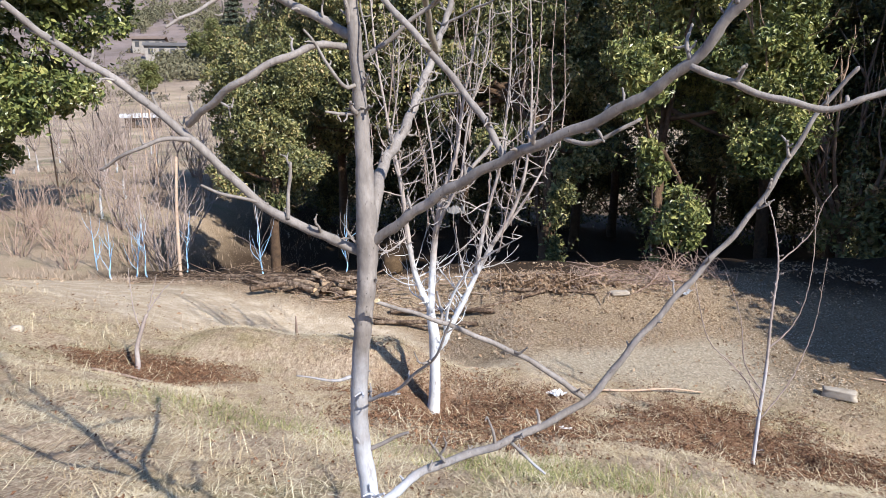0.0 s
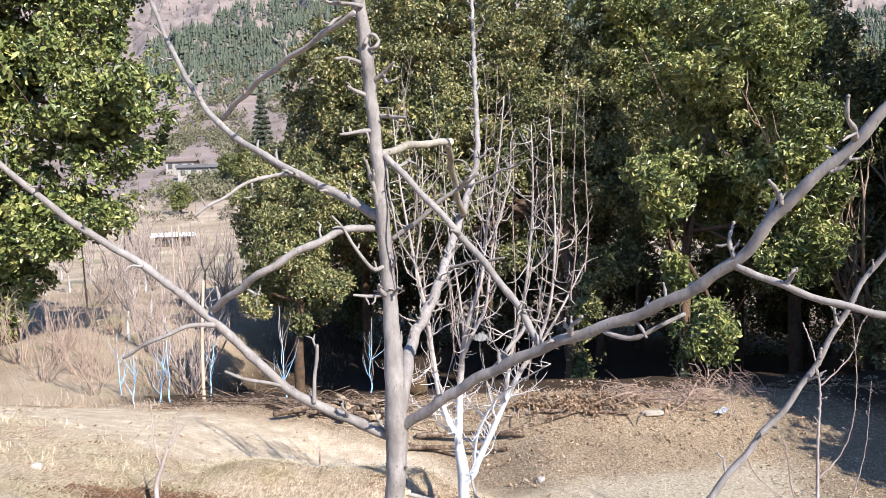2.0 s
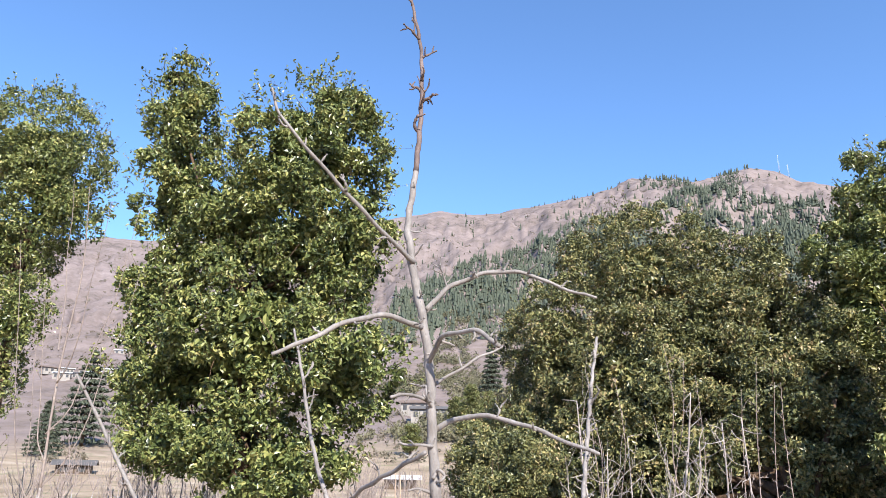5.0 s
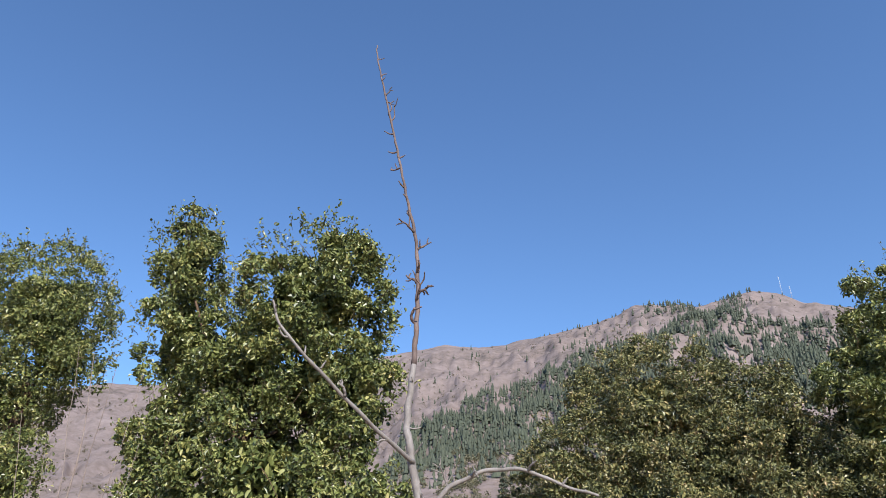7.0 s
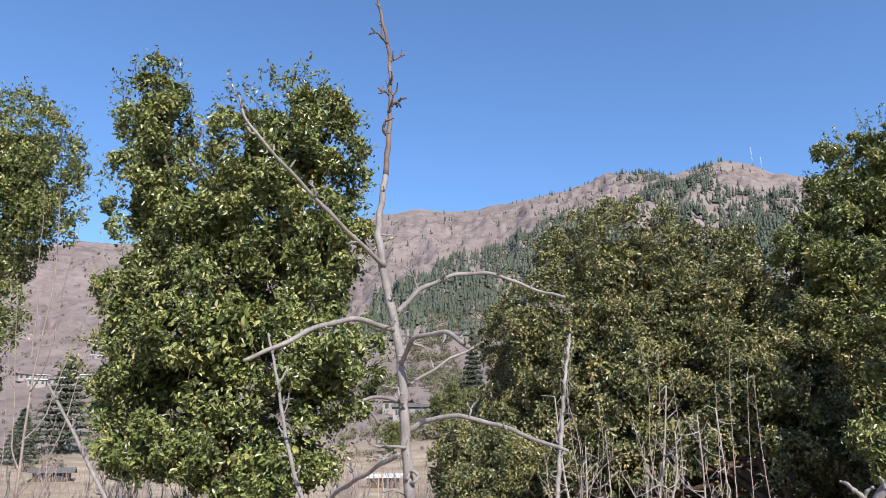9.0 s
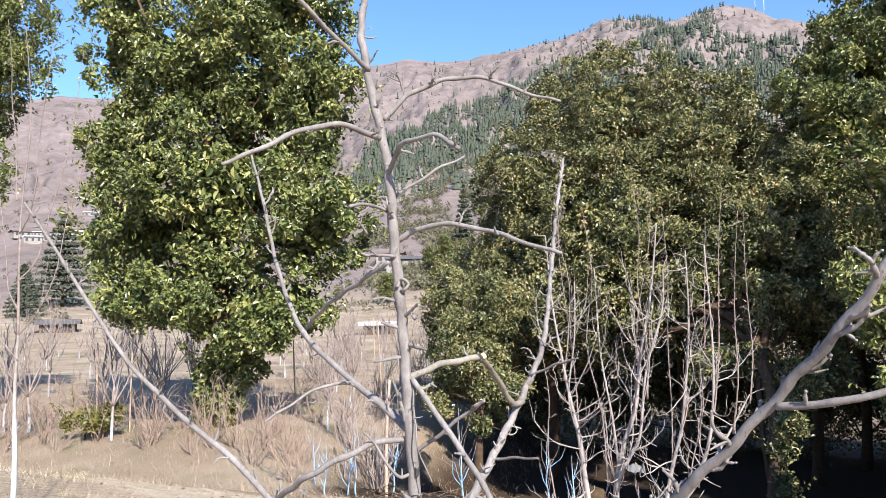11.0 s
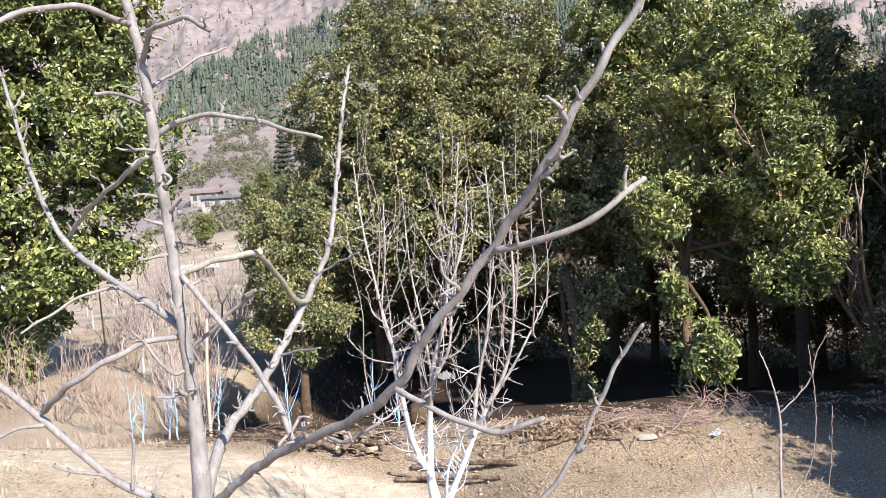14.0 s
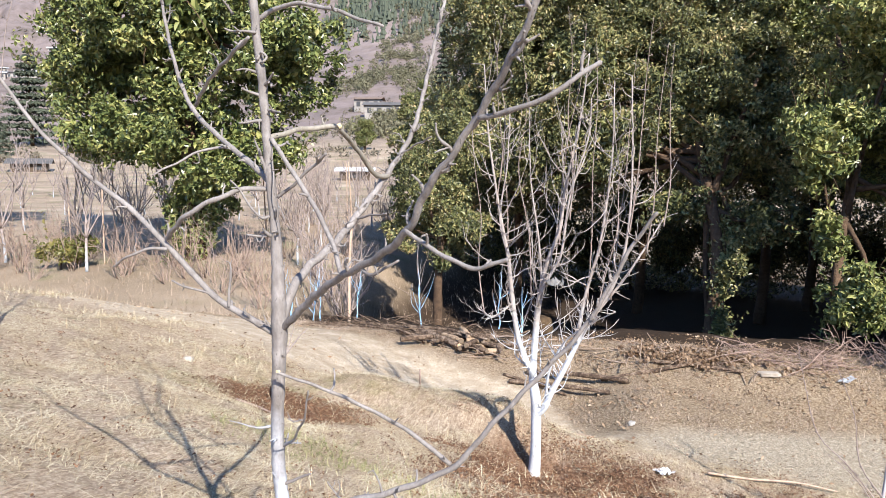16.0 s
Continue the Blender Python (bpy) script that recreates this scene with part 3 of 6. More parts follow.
T1_LIMBS = [
    (taper([(-0.06, 1.61, 2.085), (-0.168, 1.61, 2.136), (-0.236, 1.605, 2.176), (-0.347, 1.592, 2.291), (-0.466, 1.6, 2.39), (-0.58, 1.6, 2.465), (-0.65, 1.585, 2.53), (-0.72, 1.565, 2.605), (-0.825, 1.535, 2.765), (-0.885, 1.52, 2.86), (-0.955, 1.5, 2.965)], 0.0112, 0.0038), 0.06),
    (taper([(-0.07, 1.6, 2.445), (-0.112, 1.56, 2.445), (-0.173, 1.52, 2.419), (-0.251, 1.52, 2.378), (-0.35, 1.585, 2.318)], 0.0072, 0.0075), 0.12),
    (taper([(-0.346, 1.579, 2.293), (-0.389, 1.553, 2.294), (-0.435, 1.546, 2.275), (-0.499, 1.564, 2.244)], 0.0055, 0.003), 0.1),
    (taper([(-0.04, 1.6, 2.105), (0.03, 1.552, 2.16), (0.087, 1.508, 2.203), (0.188, 1.43, 2.265), (0.321, 1.329, 2.33), (0.402, 1.265, 2.391), (0.451, 1.219, 2.464), (0.494, 1.191, 2.509), (0.563, 1.154, 2.593), (0.623, 1.1, 2.673), (0.663, 1.07, 2.738), (0.716, 1.055, 2.813), (0.765, 1.045, 2.885)], 0.0112, 0.0052), 0.035),
    (taper([(-0.05, 1.585, 2.565), (0.018, 1.554, 2.491), (0.096, 1.521, 2.4), (0.153, 1.484, 2.324), (0.186, 1.45, 2.262)], 0.0065, 0.0068), 0.14),
    (taper([(0.399, 1.25, 2.387), (0.464, 1.22, 2.356), (0.527, 1.193, 2.335), (0.561, 1.182, 2.338), (0.60, 1.171, 2.352)], 0.0052, 0.0045), 0.1),
    (taper([(0.555, 1.155, 2.575), (0.632, 1.12, 2.588), (0.693, 1.111, 2.617), (0.742, 1.12, 2.649)], 0.0055, 0.0045), 0.1),
    (taper([(-0.06, 1.635, 1.54), (-0.027, 1.64, 1.582), (0.052, 1.665, 1.63), (0.213, 1.68, 1.682), (0.369, 1.69, 1.762), (0.455, 1.7, 1.866), (0.585, 1.71, 2.016), (0.685, 1.705, 2.14), (0.782, 1.68, 2.327), (0.831, 1.654, 2.401)], 0.0125, 0.0045), 0.09),
    (taper([(-0.031, 1.55, 2.008), (0.05, 1.592, 1.969), (0.133, 1.633, 1.923), (0.255, 1.667, 1.853), (0.362, 1.685, 1.77)], 0.004, 0.0075), 0.16),
    (taper([(-0.045, 1.605, 2.12), (-0.033, 1.635, 2.19), (-0.024, 1.702, 2.239), (0.01, 1.814, 2.301), (0.046, 1.945, 2.399), (0.082, 2.058, 2.5), (0.112, 2.164, 2.613), (0.115, 2.313, 2.806), (0.117, 2.46, 3.02), (0.12, 2.62, 3.2)], 0.0155, 0.0055), 0.03),
    (taper([(-0.06, 1.6, 2.46), (-0.151, 1.648, 2.512), (-0.233, 1.688, 2.555), (-0.387, 1.764, 2.656), (-0.498, 1.841, 2.809), (-0.598, 1.93, 3.008), (-0.671, 1.988, 3.15)], 0.0105, 0.004), 0.045),
    (taper([(-0.391, 1.785, 2.664), (-0.293, 1.7, 2.715), (-0.193, 1.625, 2.753), (-0.087, 1.56, 2.795)], 0.006, 0.0055), 0.09),
    (taper([(-0.215, 1.68, 2.547), (-0.27, 1.66, 2.544), (-0.319, 1.629, 2.519), (-0.365, 1.56, 2.477)], 0.0048, 0.003), 0.1),
    (taper([(-0.06, 1.59, 2.566), (-0.013, 1.66, 2.588), (0.052, 1.728, 2.599)], 0.0085, 0.0078), 0.2),
    (taper([(0.052, 1.74, 2.597), (0.058, 1.85, 2.543), (0.07, 1.95, 2.475), (0.078, 2.03, 2.47)], 0.0075, 0.0088), 0.2),
    (taper([(-0.08, 1.595, 2.84), (-0.03, 1.588, 2.862), (0.03, 1.575, 2.866), (0.117, 1.552, 2.847), (0.191, 1.534, 2.819), (0.261, 1.515, 2.794)], 0.0072, 0.004), 0.1),
    (taper([(-0.105, 1.57, 3.05), (-0.152, 1.47, 3.058), (-0.207, 1.39, 3.025), (-0.249, 1.344, 2.989), (-0.297, 1.309, 2.961)], 0.0075, 0.0045), 0.06),
    (taper([(-0.1, 1.58, 3.09), (-0.052, 1.6, 3.142), (0.027, 1.622, 3.173), (0.107, 1.638, 3.169), (0.177, 1.65, 3.137), (0.251, 1.656, 3.111)], 0.007, 0.0035), 0.06),
    (taper([(-0.123, 1.56, 3.19), (-0.165, 1.45, 3.245), (-0.235, 1.33, 3.34), (-0.29, 1.26, 3.42), (-0.305, 1.24, 3.475)], 0.0062, 0.0028), 0.07),
    (taper([(-0.089, 1.575, 2.975), (-0.06, 1.54, 3.005), (-0.027, 1.51, 3.02), (0.046, 1.471, 3.017), (0.101, 1.433, 2.98)], 0.0062, 0.0055), 0.06),
    (taper([(-0.082, 1.58, 2.928), (-0.002, 1.617, 2.984), (0.044, 1.67, 3.019)], 0.0042, 0.0026), 0.15),
    (taper([(-0.085, 1.577, 2.895), (-0.1, 1.511, 2.904), (-0.115, 1.444, 2.893)], 0.0045, 0.004), 0.05),
    (taper([(-0.075, 1.637, 1.785), (-0.035, 1.605, 1.81), (-0.004, 1.571, 1.836), (0.071, 1.487, 1.93), (0.1, 1.451, 2.005)], 0.0052, 0.0022), 0.06),
    (taper([(0.035, 1.89, 2.355), (0.094, 1.853, 2.367), (0.153, 1.813, 2.376)], 0.004, 0.003), 0.08),
    (taper([(0.09, 2.08, 2.53), (0.16, 2.04, 2.56), (0.225, 1.98, 2.58)], 0.004, 0.0025), 0.1),
    (taper([(-0.045, 1.6, 2.425), (0.005, 1.595, 2.46), (0.065, 1.578, 2.503), (0.103, 1.558, 2.528)], 0.0052, 0.0038), 0.06),
    (taper([(0.105, 1.495, 2.212), (0.146, 1.52, 2.252), (0.175, 1.535, 2.29)], 0.0045, 0.0035), 0.06),
    (taper([(0.255, 1.38, 2.298), (0.3, 1.345, 2.29), (0.36, 1.325, 2.322)], 0.0048, 0.003), 0.2),
    (taper([(-0.08, 1.625, 1.845), (-0.12, 1.6, 1.845), (-0.185, 1.58, 1.862)], 0.005, 0.0018), 0.3),
    (taper([(-0.065, 1.63, 1.69), (-0.02, 1.63, 1.71), (0.015, 1.62, 1.73)], 0.006, 0.003), 0.3),
    (taper([(0.21, 1.68, 1.685), (0.25, 1.65, 1.655), (0.28, 1.63, 1.635)], 0.0045, 0.003), 0.3),
    (taper([(-0.225, 1.607, 2.175), (-0.3, 1.58, 2.2), (-0.33, 1.57, 2.215)], 0.004, 0.003), 0.05),
    (taper([(0.085, 1.665, 1.642), (0.07, 1.65, 1.672), (0.052, 1.64, 1.705)], 0.0045, 0.002), 0.08),
    (taper([(0.072, 1.652, 1.665), (0.083, 1.642, 1.682), (0.088, 1.636, 1.70)], 0.0035, 0.002), 0.08),
    (taper([(0.185, 1.678, 1.675), (0.18, 1.67, 1.71), (0.168, 1.66, 1.742)], 0.0042, 0.0022), 0.08),
    (taper([(-0.19, 1.6, 2.15), (-0.186, 1.6, 2.19), (-0.18, 1.6, 2.25)], 0.0045, 0.0035), 0.3),
]
low_bark = bark_material("low_branch_bark", (0.123, 0.104, 0.092), (0.336, 0.304, 0.285), 34, (1.56, 1.68), flecks=True)
olive_bark = bark_material("yellowed_bark", (0.148, 0.124, 0.094), (0.353, 0.32, 0.269), 34, flecks=True)
pale_cut = plain("pale_cut_wood", [(0.3, (0.5, 0.38, 0.2)), (0.6, (0.75, 0.62, 0.4))], 60, 0.8, 0.3)
for k, (points, spur) in enumerate(T1_LIMBS):
    points = [(*p[:3], p[3] * 0.83) for p in points]
    bark = low_bark if points[0][2] < 1.56 or points[-1][2] < 1.78 else olive_bark if k in (13, 14) else pruned_bark
    limb("branch", fruit_tree, points, bark, 0.05, spur)
# Short stubs and thin shoots along the trunk.
T1_STUBS = [
    (taper([(-0.08, 1.585, 2.718), (-0.104, 1.573, 2.725), (-0.121, 1.561, 2.722)], 0.0038, 0.0020), 0.02),
    (taper([(-0.063, 1.585, 2.689), (-0.042, 1.573, 2.701), (-0.026, 1.561, 2.713)], 0.0041, 0.0022), 0.02),
    (taper([(-0.046, 1.585, 2.692), (-0.039, 1.573, 2.682), (-0.031, 1.561, 2.683)], 0.0034, 0.0018), 0.02),
    (taper([(-0.077, 1.585, 2.666), (-0.093, 1.573, 2.672), (-0.103, 1.561, 2.677)], 0.0041, 0.0022), 0.02),
    (taper([(-0.054, 1.585, 2.631), (-0.032, 1.573, 2.627), (-0.011, 1.561, 2.623)], 0.0041, 0.0022), 0.02),
    (taper([(-0.07, 1.585, 2.607), (-0.094, 1.573, 2.604), (-0.119, 1.561, 2.6)], 0.0044, 0.0023), 0.02),
    (taper([(-0.141, 1.585, 2.854), (-0.146, 1.573, 2.869), (-0.151, 1.561, 2.881)], 0.0034, 0.0018), 0.02),
    (taper([(-0.065, 1.585, 2.482), (-0.069, 1.573, 2.517), (-0.078, 1.561, 2.556)], 0.0048, 0.0025), 0.02),
    (taper([(-0.06, 1.585, 2.38), (-0.074, 1.573, 2.378), (-0.093, 1.561, 2.4), (-0.115, 1.549, 2.443), (-0.133, 1.537, 2.467)], 0.0039, 0.0020), 0.045),
    (taper([(-0.058, 1.585, 2.333), (-0.066, 1.573, 2.344), (-0.065, 1.561, 2.353)], 0.0048, 0.0025), 0.02),
    (taper([(-0.062, 1.585, 2.334), (-0.087, 1.573, 2.333), (-0.108, 1.561, 2.337)], 0.0039, 0.0020), 0.02),
    (taper([(-0.048, 1.585, 2.552), (-0.041, 1.573, 2.488), (-0.03, 1.561, 2.433), (0.0, 1.549, 2.377)], 0.0020, 0.0010), 0.045),
    (taper([(-0.043, 1.585, 2.379), (-0.035, 1.573, 2.397)], 0.0034, 0.0018), 0.02),
    (taper([(-0.092, 1.585, 2.813), (-0.078, 1.573, 2.807), (-0.092, 1.561, 2.808), (-0.125, 1.549, 2.81), (-0.134, 1.537, 2.813)], 0.0041, 0.0022), 0.045),
    (taper([(-0.085, 1.585, 2.933), (-0.104, 1.573, 2.927), (-0.125, 1.561, 2.932)], 0.0034, 0.0018), 0.02),
    (taper([(-0.074, 1.572, 2.745), (-0.069, 1.578, 2.758), (-0.059, 1.572, 2.761), (-0.052, 1.578, 2.751), (-0.057, 1.572, 2.741), (-0.068, 1.578, 2.739)], 0.0036, 0.0028), 0.0),
]
for points, spur in T1_STUBS:
    limb("spur", fruit_trunk, points, pruned_bark, 0.1, spur, 7, 5, length=(0.006, 0.014), thick=0.0022)
for centre, way, r in (((0.056, 1.741, 2.6), (0.75, 0.5, 0.45), 0.0072), ((-0.03, 1.552, 2.01), (-0.4, -0.9, 0.3), 0.004)):
    bm = bmesh.new()
    turn_ = Vector(way).to_track_quat("Z", "Y").to_matrix().to_4x4()
    bmesh.ops.create_cone(bm, cap_ends=True, segments=14, radius1=r, radius2=r * 0.94, depth=0.008, matrix=Matrix.Translation(centre) @ turn_)
    part("pruning_cut", bm, pale_cut, fruit_tree, "fresh pale pruning cut")


# ---- the limewashed tree by the track ----
wash_bark = bark_material("limewashed_bark", (0.2, 0.165, 0.15), (0.5, 0.44, 0.4), 20, (0.95, 1.45), (0.68, 0.69, 0.71))
twig_bark = bark_material("twig_bark", (0.17, 0.123, 0.104), (0.408, 0.328, 0.288), 40)


def twiggy(tubes, start, way, length, thick, depth, upright=0.5, crook=0.25, spread=0.55):
    """A crooked shoot that branches into finer ones."""
    points, at, way = [], np.array(start, dtype=float), unit(np.array(way, dtype=float))
    steps = 6
    forks = []
    for k in range(steps + 1):
        points.append((*at, thick * (1 - 0.75 * k / steps)))
        if k and depth and rng.random() < 0.62:
            forks.append((at.copy(), way.copy(), k))
        way = unit(way + rng.normal(0, crook, 3) + np.array([0, 0, upright * 0.25]))
        at = at + way * length / steps
    tubes.add(points, per=2)
    for p, w, k in forks:
        side = unit(np.cross(w, rng.normal(size=3)))
        twiggy(tubes, p, unit(w * 0.75 + side * spread), length * rng.uniform(0.3, 0.6) * (1 - 0.06 * k), thick * 0.5, depth - 1, upright, crook, spread)
    return at


def short_spurs(tubes, points, every, length, thick):
    line = spline(points, 8)
    for row in line[4:]:
        if rng.random() < 0.55 * 0.02 / every * 3:
            out = unit(rng.normal(size=3) + np.array([0, 0, 0.3]))
            size = rng.uniform(*length)
            end = row[:3] + out * size
            bend = row[:3] + out * size * 0.5 + rng.normal(0, 0.12, 3) * size
            tubes.add([(*row[:3], thick), (*bend, thick * 0.75), (*end, thick * 0.5)], per=2)


pear_tree = empty("pear_tree", on_ground(-0.04, 5.7))
tagged(pear_tree, "bare fruit tree with white limewashed trunk and upright limbs", "tree")
limb("trunk", pear_tree, [(-0.05, 5.7, -0.08, 0.062), (-0.035, 5.7, 0.03, 0.05), (-0.022, 5.67, 0.24, 0.043), (-0.02, 5.65, 0.49, 0.042), (-0.02, 5.62, 0.64, 0.042), (-0.04, 5.61, 0.78, 0.036), (-0.045, 5.6, 0.88, 0.03)], wash_bark, 0.03, 0, 12)
T2_LIMBS = [
    taper([(-0.04, 5.6, 0.8), (-0.055, 5.6, 0.88), (-0.09, 5.58, 0.95), (-0.16, 5.56, 1.16), (-0.2, 5.54, 1.44), (-0.24, 5.53, 1.8), (-0.28, 5.51, 2.02), (-0.33, 5.49, 2.32), (-0.39, 5.47, 2.75), (-0.42, 5.45, 3.25)], 0.03, 0.004),
    taper([(-0.045, 5.6, 0.82), (-0.02, 5.57, 1.21), (0.01, 5.54, 1.49), (0.07, 5.51, 1.76), (0.16, 5.49, 2.02), (0.2, 5.46, 2.32), (0.3, 5.43, 2.82), (0.36, 5.4, 3.29)], 0.029, 0.004),
    taper([(-0.02, 5.64, 0.5), (0.05, 5.62, 0.58), (0.1, 5.6, 0.7), (0.21, 5.57, 0.93), (0.32, 5.54, 1.17), (0.42, 5.51, 1.36), (0.55, 5.48, 1.58), (0.63, 5.44, 1.82), (0.67, 5.41, 2.12), (0.68, 5.38, 2.53), (0.66, 5.35, 3.12)], 0.03, 0.004),
    taper([(0.3, 5.54, 1.15), (0.32, 5.5, 1.29), (0.38, 5.48, 1.6), (0.46, 5.46, 1.9), (0.51, 5.44, 2.28), (0.54, 5.42, 2.65), (0.54, 5.4, 3.09)], 0.018, 0.004),
    taper([(0.0, 5.54, 1.42), (0.02, 5.45, 1.51), (0.13, 5.42, 1.73), (0.19, 5.39, 1.86), (0.25, 5.36, 2.29), (0.37, 5.33, 2.69), (0.39, 5.3, 2.97)], 0.015, 0.004),
    taper([(0.42, 5.5, 1.36), (0.63, 5.53, 1.64), (0.79, 5.57, 1.9), (0.91, 5.6, 2.11)], 0.013, 0.004),
    taper([(-0.19, 5.54, 1.44), (-0.28, 5.5, 1.36), (-0.36, 5.45, 1.33), (-0.43, 5.4, 1.41)], 0.009, 0.003),
    taper([(0.06, 5.61, 0.66), (0.1, 5.5, 0.92), (0.22, 5.4, 1.17), (0.39, 5.3, 1.33), (0.6, 5.2, 1.47)], 0.013, 0.004),
    taper([(-0.24, 5.53, 1.8), (-0.3, 5.5, 2.1), (-0.24, 5.46, 2.5), (-0.22, 5.44, 2.9)], 0.01, 0.003),
    taper([(0.03, 5.53, 1.58), (0.0, 5.5, 1.95), (-0.06, 5.47, 2.4), (-0.08, 5.45, 3.0)], 0.01, 0.003),
]
for points in T2_LIMBS:
    tubes = Tubes(7)
    tubes.add(points, per=6, knobs=0.06)
    short_spurs(tubes, points, 0.032, (0.03, 0.15), 0.0035)
    line = spline(points, 4)
    for row in line[6:-2]:
        if rng.random() < 0.6:
            side = unit(rng.normal(size=3) * np.array([1, 1, 0.3]))
            low = rng.random() < 0.75
            twiggy(tubes, row[:3], side + np.array([0, 0, 0.25 if low else 1.3]), rng.uniform(0.15, 0.55) if low else rng.uniform(0.3, 0.7), min(row[3] * 0.55, 0.0055), 1, 0.7 if low else 1.2, 0.19 if low else 0.12)
    tubes.link("limb", wash_bark, pear_tree)


# Long upright whips of last year's growth.
for x, y, z, lean, tall in ((-0.24, 5.53, 1.75, -0.08, 1.3), (-0.33, 5.49, 2.2, 0.05, 1.0), (-0.05, 5.5, 1.5, -0.1, 1.5), (0.16, 5.49, 1.9, 0.12, 1.2), (0.25, 5.36, 2.1, -0.04, 1.1),
                            (0.38, 5.48, 1.5, 0.02, 1.5), (0.55, 5.48, 1.5, 0.12, 1.4), (0.67, 5.41, 2.0, 0.1, 1.1), (0.79, 5.57, 1.85, 0.1, 1.1), (0.91, 5.6, 2.05, 0.03, 0.9), (0.45, 5.27, 1.35, 0.2, 1.0), (-0.4, 5.42, 1.35, -0.08, 1.1)):
    line = [(x + lean * 1.2 * f + rng.normal(0, 0.02), y + rng.normal(0, 0.03), z + (tall + 0.42) * f, 0.0056 * (1 - 0.75 * f)) for f in (0, 0.25, 0.5, 0.75, 1.0)]
    line[0] = (x, y, z, 0.006)
    limb("shoot", pear_tree, line, twig_bark, 0.04, 0.1, 5, 4, length=(0.02, 0.06), thick=0.0022)


# ---- saplings ----
def sapling(name, at, height_, lean, thick, material, label, shoots=5, group=""):
    thing = empty(name, on_ground(*at))
    tagged(thing, label, "sapling", group)
    x, y, z = on_ground(*at, 0.03)
    tubes = Tubes(7)
    top = (x + lean[0], y + lean[1], z + height_)
    middle = [(x + lean[0] * f + rng.normal(0, 0.012), y + lean[1] * f + rng.normal(0, 0.012), z + height_ * f, thick * (1 - 0.8 * f)) for f in (0.0, 0.12, 0.3, 0.5, 0.75)]
    tubes.add(middle + [(*top, thick * 0.15)], per=5, knobs=0.05)
    tubes.link("stem", material, thing)
    for k in range(shoots):
        f = rng.uniform(0.14, 0.62)
        start = np.array([np.interp(f, (0, 0.12, 0.3, 0.5, 0.75), [m[c] for m in middle]) for c in range(3)])
        a = rng.uniform(0, 6.28)
        tubes = Tubes(5)
        twiggy(tubes, start, (math.cos(a) * 0.7, math.sin(a) * 0.7, 0.75), height_ * rng.uniform(0.3, 0.55), thick * 0.42, 0, 0.9, 0.16)
        tubes.link("shoot", twig_bark if k % 2 else material, thing)
    return thing


blue_wash = bark_material("blue_limewash", (0.3, 0.26, 0.25), (0.55, 0.52, 0.5), 25, (0.25, 0.95), (0.34, 0.58, 0.84))
young_wash = bark_material("faded_limewash", (0.22, 0.17, 0.15), (0.46, 0.39, 0.36), 25, (0.1, 0.7), (0.5, 0.48, 0.5))
whip = empty("sapling", (2.35, 5.32, -0.2))
tagged(whip, "thin whip-like fruit sapling in brown mulch", "sapling")
limb("stem", whip, taper([(2.345, 5.32, -0.34), (2.37, 5.32, 0.11), (2.39, 5.31, 0.46), (2.4, 5.31, 0.85), (2.42, 5.31, 1.22), (2.37, 5.3, 1.5), (2.31, 5.3, 1.68)], 0.0155, 0.003), young_wash, 0.05, 0.09)
for line in ([(2.42, 5.31, 1.24), (2.56, 5.32, 1.36), (2.65, 5.31, 1.48), (2.69, 5.3, 1.64), (2.78, 5.3, 1.78)],
             [(2.38, 5.32, 0.2), (2.16, 5.32, 0.47), (1.96, 5.31, 0.68), (1.86, 5.3, 1.02), (1.8, 5.3, 1.31)],
             [(2.38, 5.31, 0.27), (2.22, 5.28, 0.51), (2.16, 5.26, 0.85), (2.03, 5.25, 1.19)],
             [(2.37, 5.32, 0.05), (2.57, 5.36, 0.29), (2.69, 5.4, 0.5), (2.78, 5.42, 0.8), (2.82, 5.42, 1.24)],
             [(2.39, 5.31, 0.6), (2.55, 5.32, 0.76), (2.63, 5.31, 0.97), (2.66, 5.3, 1.3), (2.64, 5.3, 1.7)],
             [(2.37, 5.31, 0.12), (2.25, 5.22, 0.34), (2.12, 5.15, 0.5), (1.98, 5.1, 0.62)]):
    limb("shoot", whip, taper(line, 0.006, 0.002), twig_bark, 0.04, 0.11)
graft = empty("sapling", (-2.2, 5.36, 0.5))
tagged(graft, "short grafted sapling in a mulched circle", "sapling")
limb("stem", graft, [(-2.2, 5.36, 0.4, 0.022), (-2.195, 5.36, 0.55, 0.018), (-2.19, 5.36, 0.66, 0.0165), (-2.14, 5.36, 0.8, 0.015), (-2.1, 5.36, 0.9, 0.01)], young_wash, 0.05, 0)
for line in ([(-2.15, 5.36, 0.78), (-2.19, 5.36, 0.95), (-2.2, 5.36, 1.25)], [(-2.1, 5.36, 0.88), (-2.06, 5.36, 1.0), (-2.0, 5.36, 1.2)], [(-2.09, 5.36, 0.92), (-1.98, 5.36, 1.06), (-1.88, 5.36, 1.16)]):
    limb("shoot", graft, taper(line, 0.0065, 0.002), young_wash, 0.04, 0.12)
for x, y, h in ((-5.05, 11.0, 0.9), (-4.7, 11.1, 1.0), (-4.43, 10.9, 1.35), (-4.1, 11.6, 1.0), (-2.78, 11.2, 1.45), (-1.5, 11.4, 1.2), (-5.6, 11.7, 1.0), (-1.05, 11.0, 0.8)):
    sapling("orchard_sapling", (x, y), h, (rng.normal(0, 0.08), rng.normal(0, 0.08)), 0.0125, blue_wash, "young orchard tree with bluish limewashed stem", 10, "young trees beyond the track")

